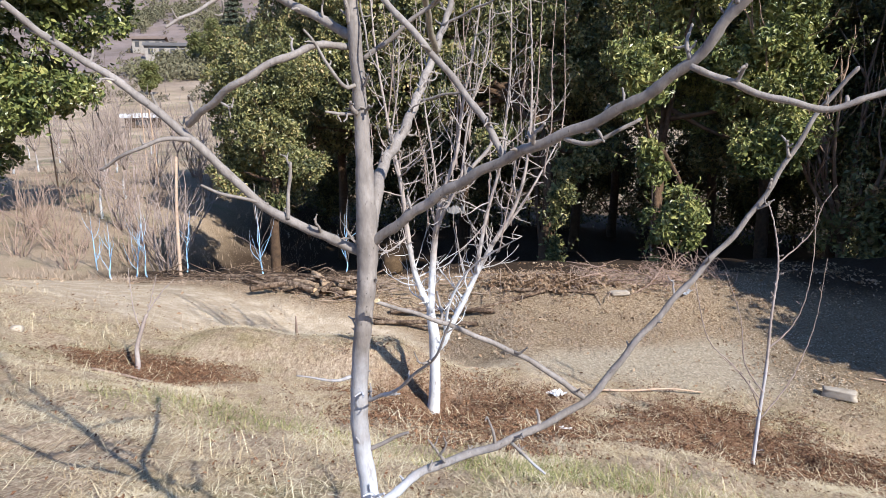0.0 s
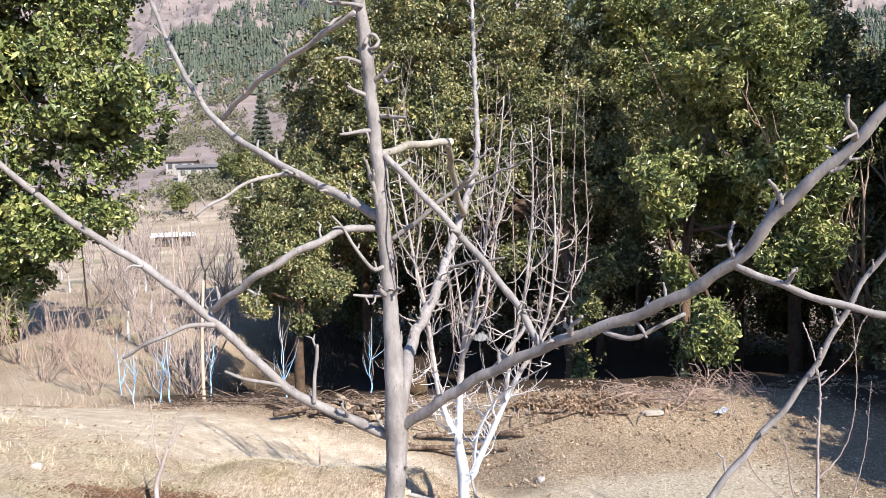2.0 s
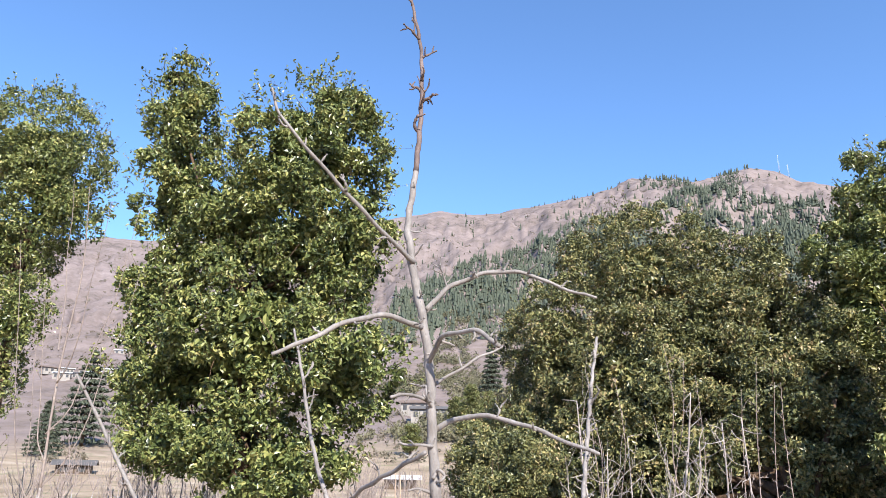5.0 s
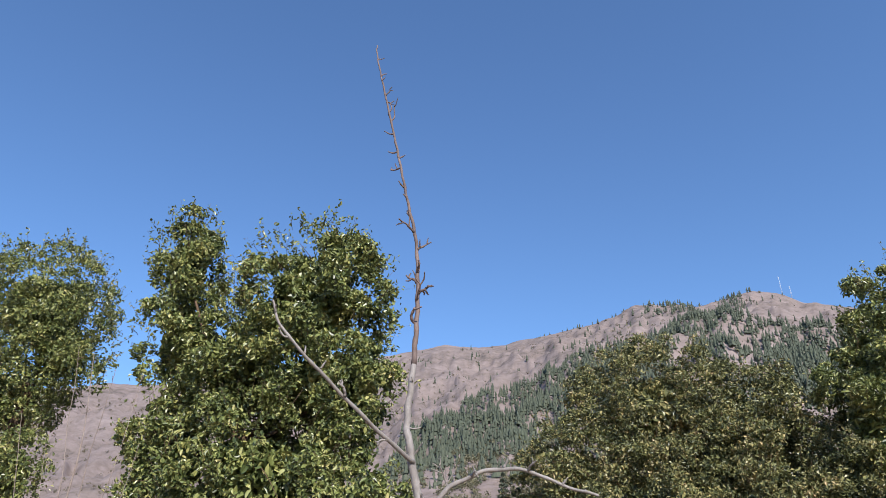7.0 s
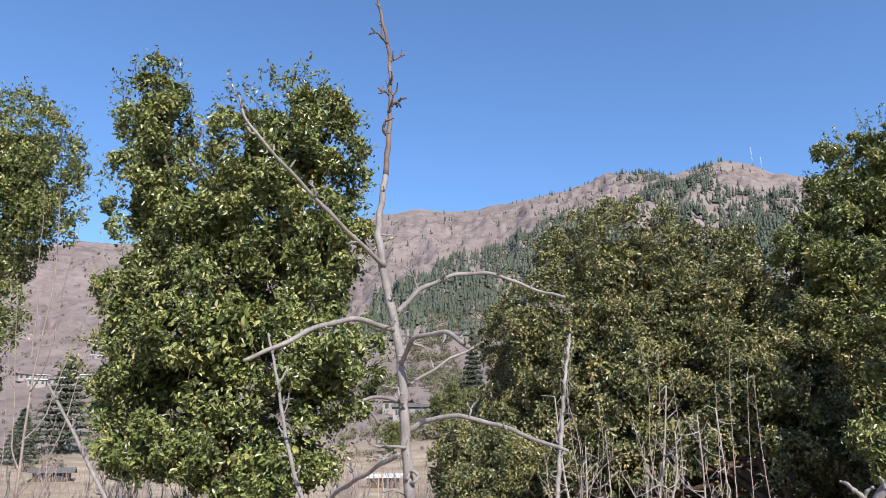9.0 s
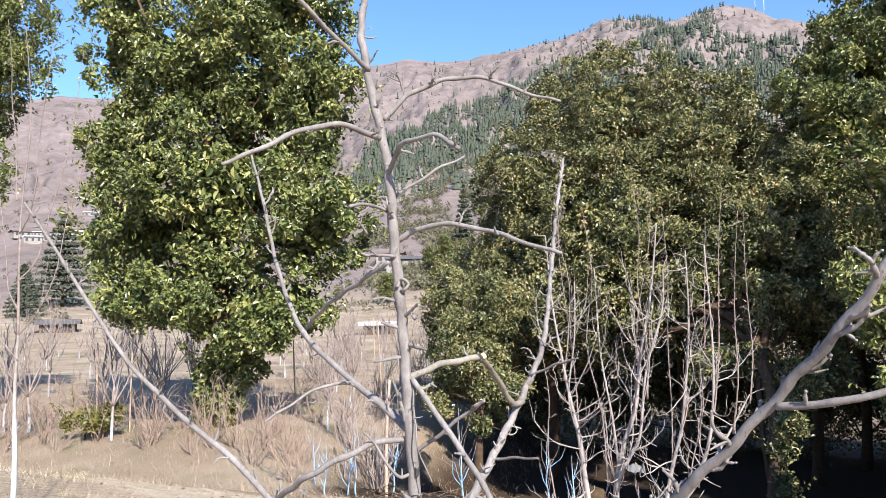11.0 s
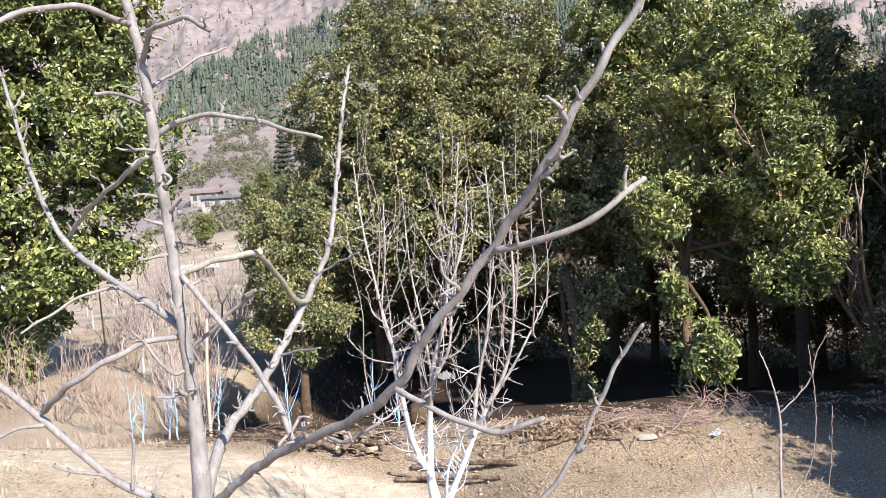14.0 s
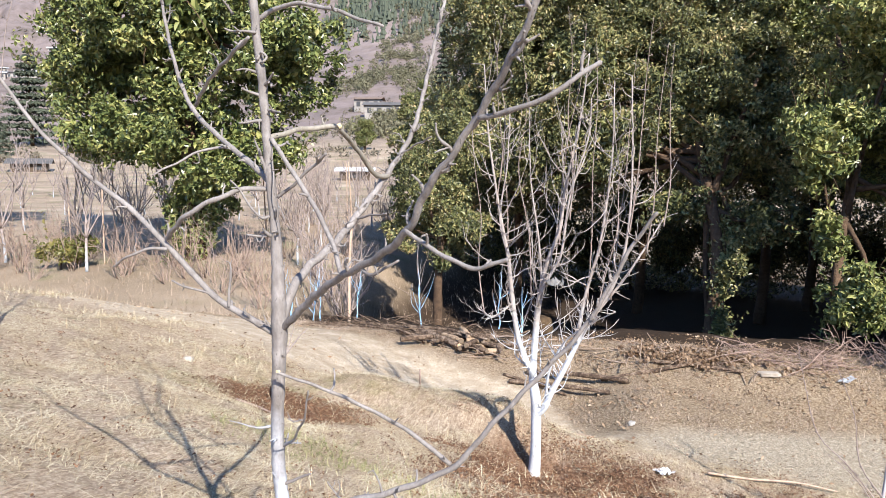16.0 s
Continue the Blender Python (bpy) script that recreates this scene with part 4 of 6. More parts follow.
# A tall whip-like tree with a white foot at the edge of the slope.
edge = empty("young_tree", on_ground(-3.25, 3.53))
tagged(edge, "tall bare young fruit tree with white limewashed stem in straw", "tree")
ex, ey, ez = on_ground(-3.25, 3.53, 0.04)
edge_wash = bark_material("edge_tree_limewash", (0.2, 0.165, 0.15), (0.5, 0.44, 0.4), 24, (ez + 0.75, ez + 1.0), (0.5, 0.53, 0.58))
limb("stem", edge, taper([(ex, ey, ez), (ex + 0.03, ey, ez + 0.25), (ex + 0.035, ey, ez + 0.6), (ex + 0.02, ey, ez + 0.95), (ex + 0.03, ey, ez + 1.3)], 0.021, 0.008), edge_wash, 0.04, 0.12, 9, 5)
edge_twig = bark_material("edge_tree_twigs", (0.13, 0.1, 0.085), (0.36, 0.29, 0.25), 40)
limb("leader", edge, taper([(ex + 0.03, ey, ez + 1.28), (ex - 0.01, ey + 0.03, ez + 2.0), (ex + 0.02, ey + 0.05, ez + 2.6), (ex - 0.04, ey + 0.05, ez + 3.2)], 0.0088, 0.002), edge_twig, 0.04, 0.12, 7, 5)
for up, dx, dy, tall in ((0.95, -0.35, 0.1, 1.3), (1.0, 0.3, -0.05, 0.75), (1.15, -0.2, -0.25, 1.6), (1.3, 0.32, 0.2, 1.3), (1.45, -0.4, 0.15, 1.2), (1.6, 0.15, 0.3, 1.5), (1.9, 0.3, -0.1, 1.1), (2.1, -0.25, 0.1, 1.2)):
    line = [(ex + 0.02 + dx * f ** 0.7 + rng.normal(0, 0.015), ey + dy * f ** 0.7, ez + up + tall * f ** 1.2, 0.0045 * (1 - 0.7 * f)) for f in (0, 0.15, 0.35, 0.6, 0.8, 1.0)]
    limb("shoot", edge, line, edge_twig, 0.04, 0.12, 5, 4, length=(0.01, 0.04), thick=0.0018)

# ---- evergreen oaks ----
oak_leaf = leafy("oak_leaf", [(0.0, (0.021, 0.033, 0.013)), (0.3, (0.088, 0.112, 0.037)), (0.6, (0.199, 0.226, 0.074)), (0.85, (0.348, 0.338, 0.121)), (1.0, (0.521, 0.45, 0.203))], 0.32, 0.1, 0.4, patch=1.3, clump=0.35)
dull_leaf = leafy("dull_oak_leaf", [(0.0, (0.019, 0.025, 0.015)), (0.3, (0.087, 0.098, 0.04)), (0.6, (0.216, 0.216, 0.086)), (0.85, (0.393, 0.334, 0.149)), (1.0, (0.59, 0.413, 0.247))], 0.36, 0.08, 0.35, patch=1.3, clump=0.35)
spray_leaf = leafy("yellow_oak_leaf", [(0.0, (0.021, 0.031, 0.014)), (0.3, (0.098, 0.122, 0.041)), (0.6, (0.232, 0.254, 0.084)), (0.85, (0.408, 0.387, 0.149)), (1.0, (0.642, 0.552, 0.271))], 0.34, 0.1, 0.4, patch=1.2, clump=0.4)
oak_bark = plain("oak_bark", [(0.3, (0.034, 0.022, 0.014)), (0.5, (0.097, 0.06, 0.037)), (0.7, (0.171, 0.112, 0.07))], 14, 0.9, 0.9, 0.03)


def pockets(p, seed):
    """A lumpy field in space, about -1 to 1, that opens gaps in a crown."""
    r = np.random.default_rng(seed)
    total = np.zeros(len(p))
    for wave, weight in ((2.6, 0.45), (1.4, 0.5), (0.7, 0.3)):
        for _ in range(3):
            d = unit(r.normal(size=3))
            total += weight * np.sin(p @ d * 6.28 / wave + r.uniform(0, 6.28))
    return total / 1.25


def oak(name, base, trunk, blobs, leaves, size, label, material, forks=6, loose=7.0, core=0.3, gap=-0.12, slim=0.52, full=False, lump=2.3, apart=1.05):
    """An oak: trunk, a limb to each lobe of the crown, and leaves in rounded tufts with hollows between them."""
    thing = empty(name, base)
    tagged(thing, label, "tree" if "bush" not in name else "bush")
    tubes = Tubes(10)
    tubes.add(trunk, per=5, knobs=0.08)
    tubes.link("trunk", oak_bark, thing)
    top = np.array(trunk[-1][:3])
    twigs = Tubes(4)
    b = np.array(blobs, dtype=float)
    area = b[:, 3] * b[:, 4] + b[:, 3] * b[:, 5] + b[:, 4] * b[:, 5]
    for blob in b:
        c, r = blob[:3], blob[3:6]
        start = np.array(trunk[-2][:3]) + (top - np.array(trunk[-2][:3])) * rng.uniform(0.2, 1.0)
        mid = (start + c) / 2 + rng.normal(0, 0.25, 3) * min(1.0, r.mean())
        limbs = Tubes(6)
        limbs.add([(*start, trunk[-1][3] * 0.7), (*mid, trunk[-1][3] * 0.45), (*c, trunk[-1][3] * 0.22)], per=4)
        for _ in range(forks):
            d = unit(rng.normal(size=3))
            end = c + d * r * 0.85
            bend = c + d * r * 0.45 + rng.normal(0, 0.12, 3) * r.mean()
            limbs.add([(*c, trunk[-1][3] * 0.18), (*bend, trunk[-1][3] * 0.1), (*end, 0.006)], per=3)
        limbs.link("limb", oak_bark, thing)

    def depth(p):
        """How deep each place lies in the crown: 0 in a lobe's middle, 1 on the skin."""
        return np.min(np.linalg.norm((p[:, None] - b[None, :, :3]) / b[None, :, 3:6], axis=2), axis=1)

    def skin(count, low, high):
        which = rng.choice(len(b), count, p=area / area.sum())
        d = unit(rng.normal(size=(count, 3)))
        p = b[which, :3] + d * b[which, 3:6] * rng.uniform(low, high, count)[:, None]
        return p, d, which

    lumpy = int(abs(base[0] * 131 + base[1] * 37)) + 5
    tuft = size * lump + 0.05
    heart, d, which = skin(int(area.sum() * 6 / tuft ** 2), 0.74, 1.0)
    clear = depth(heart) > 0.7
    hollow = 1 - smooth(pockets(heart, lumpy), gap - 0.2, gap + 0.1)
    heart = heart - d * np.minimum(tuft * 0.5, 0.35 * b[which, 3:6].min(axis=1))[:, None] - d * (hollow * 0.5 * b[which, 3:6].mean(axis=1))[:, None]
    clear &= rng.random(len(heart)) > 0.35 * hollow
    heart, d = heart[clear], d[clear]
    chosen = np.zeros((0, 3))
    picked = []
    for k, p in enumerate(heart):
        if len(chosen) == 0 or np.min(np.sum((chosen - p) ** 2, axis=1)) > (tuft * apart) ** 2:
            chosen = np.vstack([chosen, p])
            picked.append(k)
    heart, d = heart[picked], d[picked]
    wide = rng.uniform(0.7, 1.3, len(heart)) * tuft
    per = max(leaves / max(len(heart), 1), 8)
    n = np.maximum((wide / tuft) ** 2 * per * rng.uniform(0.7, 1.3, len(heart)), 5).astype(int)
    of = np.repeat(np.arange(len(heart)), n)
    way = unit(rng.normal(size=(len(of), 3)) + d[of] * 0.85 + np.array([0, 0, 0.4]))
    reach = wide[of] * (0.3 + 0.6 * np.sqrt(rng.random(len(of))) + 0.35 * rng.random(len(of)) ** 4)
    centres = [heart[of] + way * reach[:, None] * np.array([1.0, 1.0, 0.85])]
    outward, scale = [way], [np.ones(len(of))]
    # Larger leaves deep in the crown, added to block light and view.
    p, e, which = skin(int(leaves * core), 0.15, 0.5)
    centres.append(p)
    outward.append(rng.normal(size=p.shape) * 1.5)
    scale.append(np.full(len(p), 1.8))
    # Loose shoots that stand out of the crown.
    foot, e, which = skin(max(int(loose * area.sum() * 2), 8), 0.88, 1.0)
    clear = (depth(foot) > 0.86) & (e[:, 2] > -0.3)
    for f0, e0, reach in zip(foot[clear], e[clear], rng.uniform(2.0, 5.0, len(foot))[clear] * size):
        tip = f0 + unit(e0 * 0.7 + np.array([0, 0, 0.7]) + rng.normal(0, 0.25, 3)) * reach
        twigs.add([(*f0, 0.006), (*((f0 + tip) / 2 + rng.normal(0, 0.02, 3)), 0.004), (*tip, 0.002)], per=1)
        k = int(rng.integers(7, 14))
        f = rng.uniform(-0.2, 1.05, k)[:, None]
        centres.append(f0 + (tip - f0) * f + rng.normal(0, size * 0.4, (k, 3)))
        outward.append(np.repeat(e0[None], k, axis=0))
        scale.append(np.full(k, 0.85))
    tagged(twigs.link("twig_spray", oak_bark, thing), kind="stuff")
    verts, faces = leaf_cloud(np.vstack(centres), size, size * slim, np.vstack(outward), np.concatenate(scale), loose=0.75, full=full)
    mesh_object("crown", verts, faces, material, thing, smooth=False)
    return thing


oak("oak_tree", (-9.7, 15, 0.2), [(-9.7, 15, -0.1, 0.3), (-9.65, 15, 0.8, 0.24), (-9.75, 15, 2.2, 0.2), (-9.9, 15, 4.5, 0.17), (-10.2, 15, 7, 0.12)],
    [(-12.8, 15, 12.0, 1.0, 1.1, 2.0), (-12.3, 15, 9.6, 1.4, 1.5, 1.8), (-8.6, 15, 10.1, 2.1, 2.0, 2.4), (-10.6, 15.2, 8.6, 1.8, 1.8, 2.0), (-7.8, 15, 7.9, 1.6, 1.7, 1.8), (-12.2, 15, 6.9, 1.2, 1.4, 1.5),
     (-11.8, 15, 4.9, 1.8, 1.9, 1.6), (-9.4, 14.4, 5.7, 2.4, 1.9, 2.2), (-7.4, 15, 4.9, 1.6, 1.7, 1.5), (-10.6, 14.6, 3.3, 2.0, 1.6, 1.3), (-8.5, 14.8, 2.9, 1.7, 1.6, 1.1), (-9.6, 15, 1.9, 1.0, 0.9, 0.9),
     (-9.7, 14.9, 1.2, 0.5, 0.45, 0.9), (-9.6, 14.9, 0.5, 0.4, 0.35, 0.5)],
    90000, 0.135, "tall evergreen oak with glossy leaves and two tops", oak_leaf, gap=0.12, full=True, loose=9.0, lump=2.7, apart=1.2)
oak("oak_tree", (-17.6, 15, 0.4), [(-17.9, 15, 0.1, 0.18), (-17.8, 15, 3, 0.14), (-17.9, 15, 7, 0.12), (-18, 15, 9.5, 0.1)],
    [(-18.2, 15, 11.6, 2.4, 2.2, 2.2), (-17.0, 15, 10.2, 1.5, 1.6, 1.6), (-18.8, 15, 8.9, 1.9, 1.8, 1.7), (-17.2, 14.6, 6.6, 0.9, 0.9, 1.4), (-18.1, 14.9, 5.0, 0.9, 0.9, 1.6), (-18.3, 14.9, 3.0, 0.6, 0.6, 1.2)],
    30000, 0.125, "slender evergreen oak on the orchard edge", oak_leaf, gap=0.05)
oak("oak_tree", (-2.9, 12.5, -0.5), [(-2.9, 12.5, -1.8, 0.12), (-2.88, 12.5, 0.0, 0.085), (-2.86, 12.5, 0.6, 0.075), (-2.8, 12.5, 1.3, 0.06)],
    [(-3.0, 12.5, 2.1, 0.75, 0.7, 0.8), (-2.5, 12.6, 1.4, 0.65, 0.55, 0.7), (-3.5, 12.6, 1.4, 0.45, 0.45, 0.5), (-2.75, 12.4, 0.8, 0.35, 0.35, 0.35), (-2.6, 12.9, 2.9, 0.65, 0.65, 0.6)],
    16000, 0.07, "small bushy oak at the foot of the grove", dull_leaf)
oak("oak_tree", (1.9, 14.0, -1.2), [(1.85, 14, -2.4, 0.16), (1.87, 14, -1.3, 0.13), (1.95, 14, -0.3, 0.11), (1.98, 14, 1.2, 0.1), (1.6, 15, 3.2, 0.1)],
    [(-0.7, 17.4, 7.0, 2.2, 2.0, 2.0), (-2.5, 16.8, 5.4, 1.6, 1.7, 1.9), (1.2, 17, 6.2, 1.9, 1.8, 1.8), (-0.6, 15.6, 4.4, 2.2, 1.5, 1.9), (-3.5, 16.3, 3.0, 1.6, 1.5, 1.4), (-4.3, 16.8, 2.3, 0.9, 1.0, 0.8),
     (1.7, 15.2, 3.6, 1.7, 1.3, 1.9), (0.1, 15.0, 3.1, 1.6, 1.0, 1.1), (-1.8, 15.3, 2.6, 1.3, 1.0, 1.2), (2.7, 15.2, 2.9, 0.9, 0.8, 1.2), (2.9, 15.6, 4.7, 0.9, 0.9, 1.3), (2.12, 13.85, 0.6, 0.32, 0.25, 0.7), (2.1, 13.87, -0.5, 0.24, 0.2, 0.7), (1.93, 13.9, -1.1, 0.17, 0.17, 0.3), (2.75, 14.4, 1.5, 0.7, 0.5, 0.6), (1.2, 14.5, 1.7, 0.8, 0.5, 0.6), (2.3, 14.2, 1.2, 0.4, 0.35, 0.4)],
    150000, 0.09, "broad round-topped evergreen oak at the grove's front", dull_leaf, core=0.7, gap=0.04)
oak("oak_tree", (3.6, 12.4, -0.8), [(3.7, 12.4, -2.0, 0.11), (3.65, 12.4, -0.2, 0.08), (3.7, 12.7, 0.9, 0.07), (4.1, 13.7, 2.9, 0.07)],
    [(4.9, 16.6, 8.0, 1.6, 1.5, 1.8), (3.7, 16.0, 6.4, 1.3, 1.2, 1.6), (4.6, 12.8, 5.2, 1.35, 1.2, 1.25), (5.4, 12.4, 3.3, 1.2, 1.0, 1.25), (3.3, 12.4, 2.7, 0.75, 0.7, 0.9), (3.75, 11.9, 0.5, 0.48, 0.42, 0.6),
     (5.4, 12.1, 1.7, 0.75, 0.65, 0.6), (4.4, 13.7, 3.4, 1.1, 0.9, 1.6), (3.35, 12.0, 1.5, 0.35, 0.3, 0.5), (3.6, 12.3, -0.35, 0.16, 0.14, 0.5)],
    90000, 0.1, "dense evergreen oak with low hanging sprays", spray_leaf, gap=-0.05, slim=0.42, full=True, lump=2.2, apart=1.2)
# Unseen oaks past the edge of the view, placed so their shade falls over the track's end and the grove floor.
for x, y, s in ((7.5, 7.0, 0.5), (8.0, 5.2, 0.46), (8.9, 8.0, 0.47), (9.9, 8.6, 0.5), (9.0, 6.4, 0.5), (10.4, 5.4, 0.5), (12.6, 7.4, 0.95), (14.5, 6.8, 1.0)):
    b = on_ground(x, y)
    oak("oak_tree", b, [(x, y, b[2] - 0.2, 0.24), (x, y, b[2] + 2, 0.2), (x, y + 0.2, b[2] + 4.5 * s, 0.14)],
        [(x, y, b[2] + 7.2 * s, 2.2 * s, 2.1 * s, 1.9 * s), (x - 1.4 * s, y, b[2] + 5.4 * s, 1.6 * s, 1.6 * s, 1.7 * s), (x + 1.4 * s, y, b[2] + 5.0 * s, 1.9 * s, 1.9 * s, 1.9 * s), (x, y - 0.2, b[2] + 2.7 * s, 1.9 * s, 1.8 * s, 1.5 * s)],
        14000, 0.17, "unseen evergreen oak that shades the track's lower end", dull_leaf, 5, gap=-1.2, core=0.5)
# Back row, filled out with added oaks that block sky and sun.
for x, y, s in ((-3.0, 21, 1.0), (0.5, 22, 1.15), (3.8, 21.5, 1.1), (7.2, 20, 1.15), (8.6, 16.2, 0.85), (9.6, 21.5, 1.1), (5.4, 23.6, 1.1), (10.8, 18.5, 0.95), (13.5, 14.5, 0.8)):
    b = on_ground(x, y)
    oak("oak_tree", b, [(x, y, b[2] - 0.2, 0.16), (x + 0.1, y, b[2] + 2, 0.125), (x, y + 0.2, b[2] + 4.5 * s, 0.12)],
        [(x + rng.normal(0, 0.5), y, b[2] + 6.8 * s, 2.0 * s, 2.0 * s, 1.9 * s), (x - 1.5 * s, y - 0.4, b[2] + 5.0 * s, 1.7 * s, 1.6 * s, 1.7 * s), (x + 1.5 * s, y - 0.4, b[2] + 4.8 * s, 1.8 * s, 1.6 * s, 1.7 * s), (x, y - 0.9, b[2] + 4.2 * s, 2.1 * s, 1.3 * s, 1.2 * s)],
        26000, 0.12, "evergreen oak in the depth of the grove", dull_leaf, 6, core=0.6, gap=-1.2)
# Added oak, mostly out of view, that blocks sun from the grove.
oak("oak_tree", on_ground(9.4, 12.4), [(9.4, 12.4, float(height(9.4, 12.4)) - 0.2, 0.3), (9.4, 12.4, 1.5, 0.24), (9.3, 12.4, 4.5, 0.17)],
    [(9.4, 12.4, 7.2, 1.8, 1.7, 1.9), (8.7, 12.7, 4.7, 1.3, 1.4, 1.7), (10.7, 12.0, 4.8, 1.7, 1.6, 1.8), (9.2, 12.7, 2.2, 1.4, 1.3, 1.6), (10.9, 13.5, 7.2, 1.6, 1.5, 1.6), (12.5, 12.2, 6.2, 1.8, 1.6, 2.0), (9.8, 14.4, 6.2, 1.3, 1.3, 1.5)],
    40000, 0.14, "large evergreen oak added to shade the grove floor", dull_leaf, core=0.5, gap=-1.2)
# Added oak, hidden by the front ones, that keeps sun off the depth.
oak("oak_tree", on_ground(6.5, 14.9), [(6.5, 14.9, float(height(6.5, 14.9)) - 0.2, 0.15), (6.5, 14.9, 0.4, 0.12), (6.5, 14.9, 2.5, 0.12)],
    [(6.5, 14.7, 4.3, 1.0, 1.0, 1.5), (6.3, 14.9, 2.2, 1.0, 0.9, 1.2), (6.9, 15.2, 5.6, 0.9, 0.9, 0.9), (6.0, 15.4, 1.6, 0.9, 0.8, 0.8)],
    20000, 0.11, "evergreen oak added behind its neighbours to block sun", dull_leaf, core=0.5, gap=-1.2)
# Added bushes: a backing that closes the grove between the trunks and keeps it dark.
for x, y, w, h in ((-5.0, 24.0, 1.6, 2.6), (-2.6, 26.0, 1.8, 3.4), (0.2, 26.0, 1.9, 3.6), (3.0, 26.0, 1.9, 3.6), (5.8, 25.5, 1.9, 3.6), (8.4, 24.0, 1.8, 3.6), (10.6, 22.0, 1.8, 3.6), (12.4, 20.0, 1.8, 3.6), (9.0, 12.8, 1.5, 3.6), (10.9, 11.2, 1.7, 4.3), (12.2, 13.0, 1.9, 4.6)):
    b = on_ground(x, y)
    oak("backing_bush", b, [(x, y, b[2] - 0.1, 0.06), (x, y, b[2] + 0.4, 0.05), (x, y, b[2] + 0.8, 0.04)],
        [(x, y, b[2] + h * 0.65, w, w * 0.7, h * 0.7), (x - w * 0.8, y, b[2] + h * 0.4, w * 0.7, w * 0.6, h * 0.5), (x + w * 0.8, y, b[2] + h * 0.45, w * 0.7, w * 0.6, h * 0.5)],
        8000, 0.12, "evergreen bush added as dark backing to the grove", dull_leaf, 4, core=0.6, gap=-1.2)

# ---- far things ----
def polar(az, r):
    x, y = r * math.sin(radians(az)), r * math.cos(radians(az))
    return x, y, float(height(x, y))


pine_leaf = plain("pine_needles", [(0.3, (0.045, 0.055, 0.04)), (0.5, (0.075, 0.088, 0.06)), (0.7, (0.115, 0.122, 0.082))], 0.6, 0.8, 0.2, 0.1)
scrub_leaf = plain("hill_scrub", [(0.3, (0.08, 0.08, 0.055)), (0.5, (0.14, 0.12, 0.085)), (0.7, (0.21, 0.17, 0.13))], 0.4, 0.9, 0.2, 0.1)


def far_cones(name, places, label, category, material, tiers=3):
    """A far wood: every tree a stack of ragged tiers, joined into one mesh."""
    verts, faces, base = [], [], 0
    sides = 7
    angle = np.arange(sides) * 2 * math.pi / sides
    for x, y, z, h in places:
        lean = rng.normal(0, 0.02, 2) * h
        for k in range(tiers):
            low, high = z + h * (0.1 + 0.26 * k), z + h * min(1.0, 0.5 + 0.27 * k)
            w = h * (0.2 - 0.05 * k) * rng.uniform(0.8, 1.2)
            ring = np.stack([x + np.cos(angle + k) * w * rng.uniform(0.6, 1.25, sides), y + np.sin(angle + k) * w * rng.uniform(0.6, 1.25, sides), low + rng.uniform(-0.06, 0.04, sides) * h], axis=1)
            verts.append(np.vstack([ring, [[x + lean[0], y + lean[1], high]]]))
            o = np.arange(sides)
            faces.append(np.stack([base + o, base + (o + 1) % sides, np.full(sides, base + sides)], axis=1))
            base += sides + 1
    ob = mesh_object(name, np.vstack(verts), np.vstack(faces), material, smooth=False)
    return tagged(ob, label, category, kind="stuff")


def far_clumps(name, places, label, category, material):
    """Rounded shrubs and bare crowns far off, joined into one mesh."""
    p, count = np.asarray(places, dtype=float), 30
    middle = unit(rng.normal(size=(len(p), count, 3))) * rng.uniform(0.35, 1.0, (len(p), count, 1)) * rng.uniform(0.75, 1.25, (len(p), 1, 3))
    middle[..., 2] = middle[..., 2] * 0.8 + 0.1
    spray = rng.normal(0, 0.24, (len(p), count, 3, 3))
    verts = p[:, None, None, :3] + (middle[:, :, None] + spray) * p[:, 3][:, None, None, None]
    faces = np.arange(len(p) * count * 3).reshape(-1, 3)
    ob = mesh_object(name, verts.reshape(-1, 3), faces, material, smooth=False)
    return tagged(ob, label, category, kind="stuff")


def far_places(count, az0, az1, r0, r1, seed, scale, stretch):
    """Random bearings and ranges on the far slopes, their places, and a patchy field over them."""
    az, r = rng.uniform(az0, az1, count), np.exp(rng.uniform(math.log(r0), math.log(r1), count))
    x, y = r * np.sin(np.radians(az)), r * np.cos(np.radians(az))
    return az, r, x, y, waves(az * stretch, np.log(r) * stretch * 8, scale, seed)


az, r, x, y, patch = far_places(40000, -27, 30, 330, 1450, 21, 60, 7.0)
keep = np.where((r > 430) & (r < 720) & (az > -26 + (r - 430) * 0.03), 1.6, np.where(r <= 430, np.where(az > -22, 0.16, 0.05), np.where((r > 1000) & (r < 1450) & (az > -3.5) & (az < 4), 0.5, 0.02)))
keep = np.where(az > 20, keep * 0.35, keep)
chosen = rng.random(len(r)) < keep * (0.7 + 0.9 * patch)
x, y, r = x[chosen], y[chosen], r[chosen]
pines = list(zip(x, y, height(x, y) - 1, rng.uniform(5, 13, len(x)) * np.where(r > 900, 1.0, 0.85)))
for _ in range(45):
    az = rng.uniform(-12, 9)
    x, y, z = polar(az, rng.uniform(1440, 1500))
    pines.append((x, y, z - 2, rng.uniform(5, 10)))
far_cones("pine_forest", pines, "dark conifer forest on the mountain spur", "forest", pine_leaf)
az, r, x, y, patch = far_places(6500, -55, 34, 95, 1450, 33, 40, 6.0)
chosen = (patch > -0.15) & ((r > 260) | (az < 10))
x, y, r = x[chosen], y[chosen], r[chosen]
shrubs = np.stack([x, y, height(x, y) + 0.3, rng.uniform(0.4, 1.6, len(x)) * (0.35 + r / 700)], axis=1)
far_clumps("hill_scrub", shrubs, "grey-green scrub dotted over the dry slopes", "scrub", scrub_leaf)


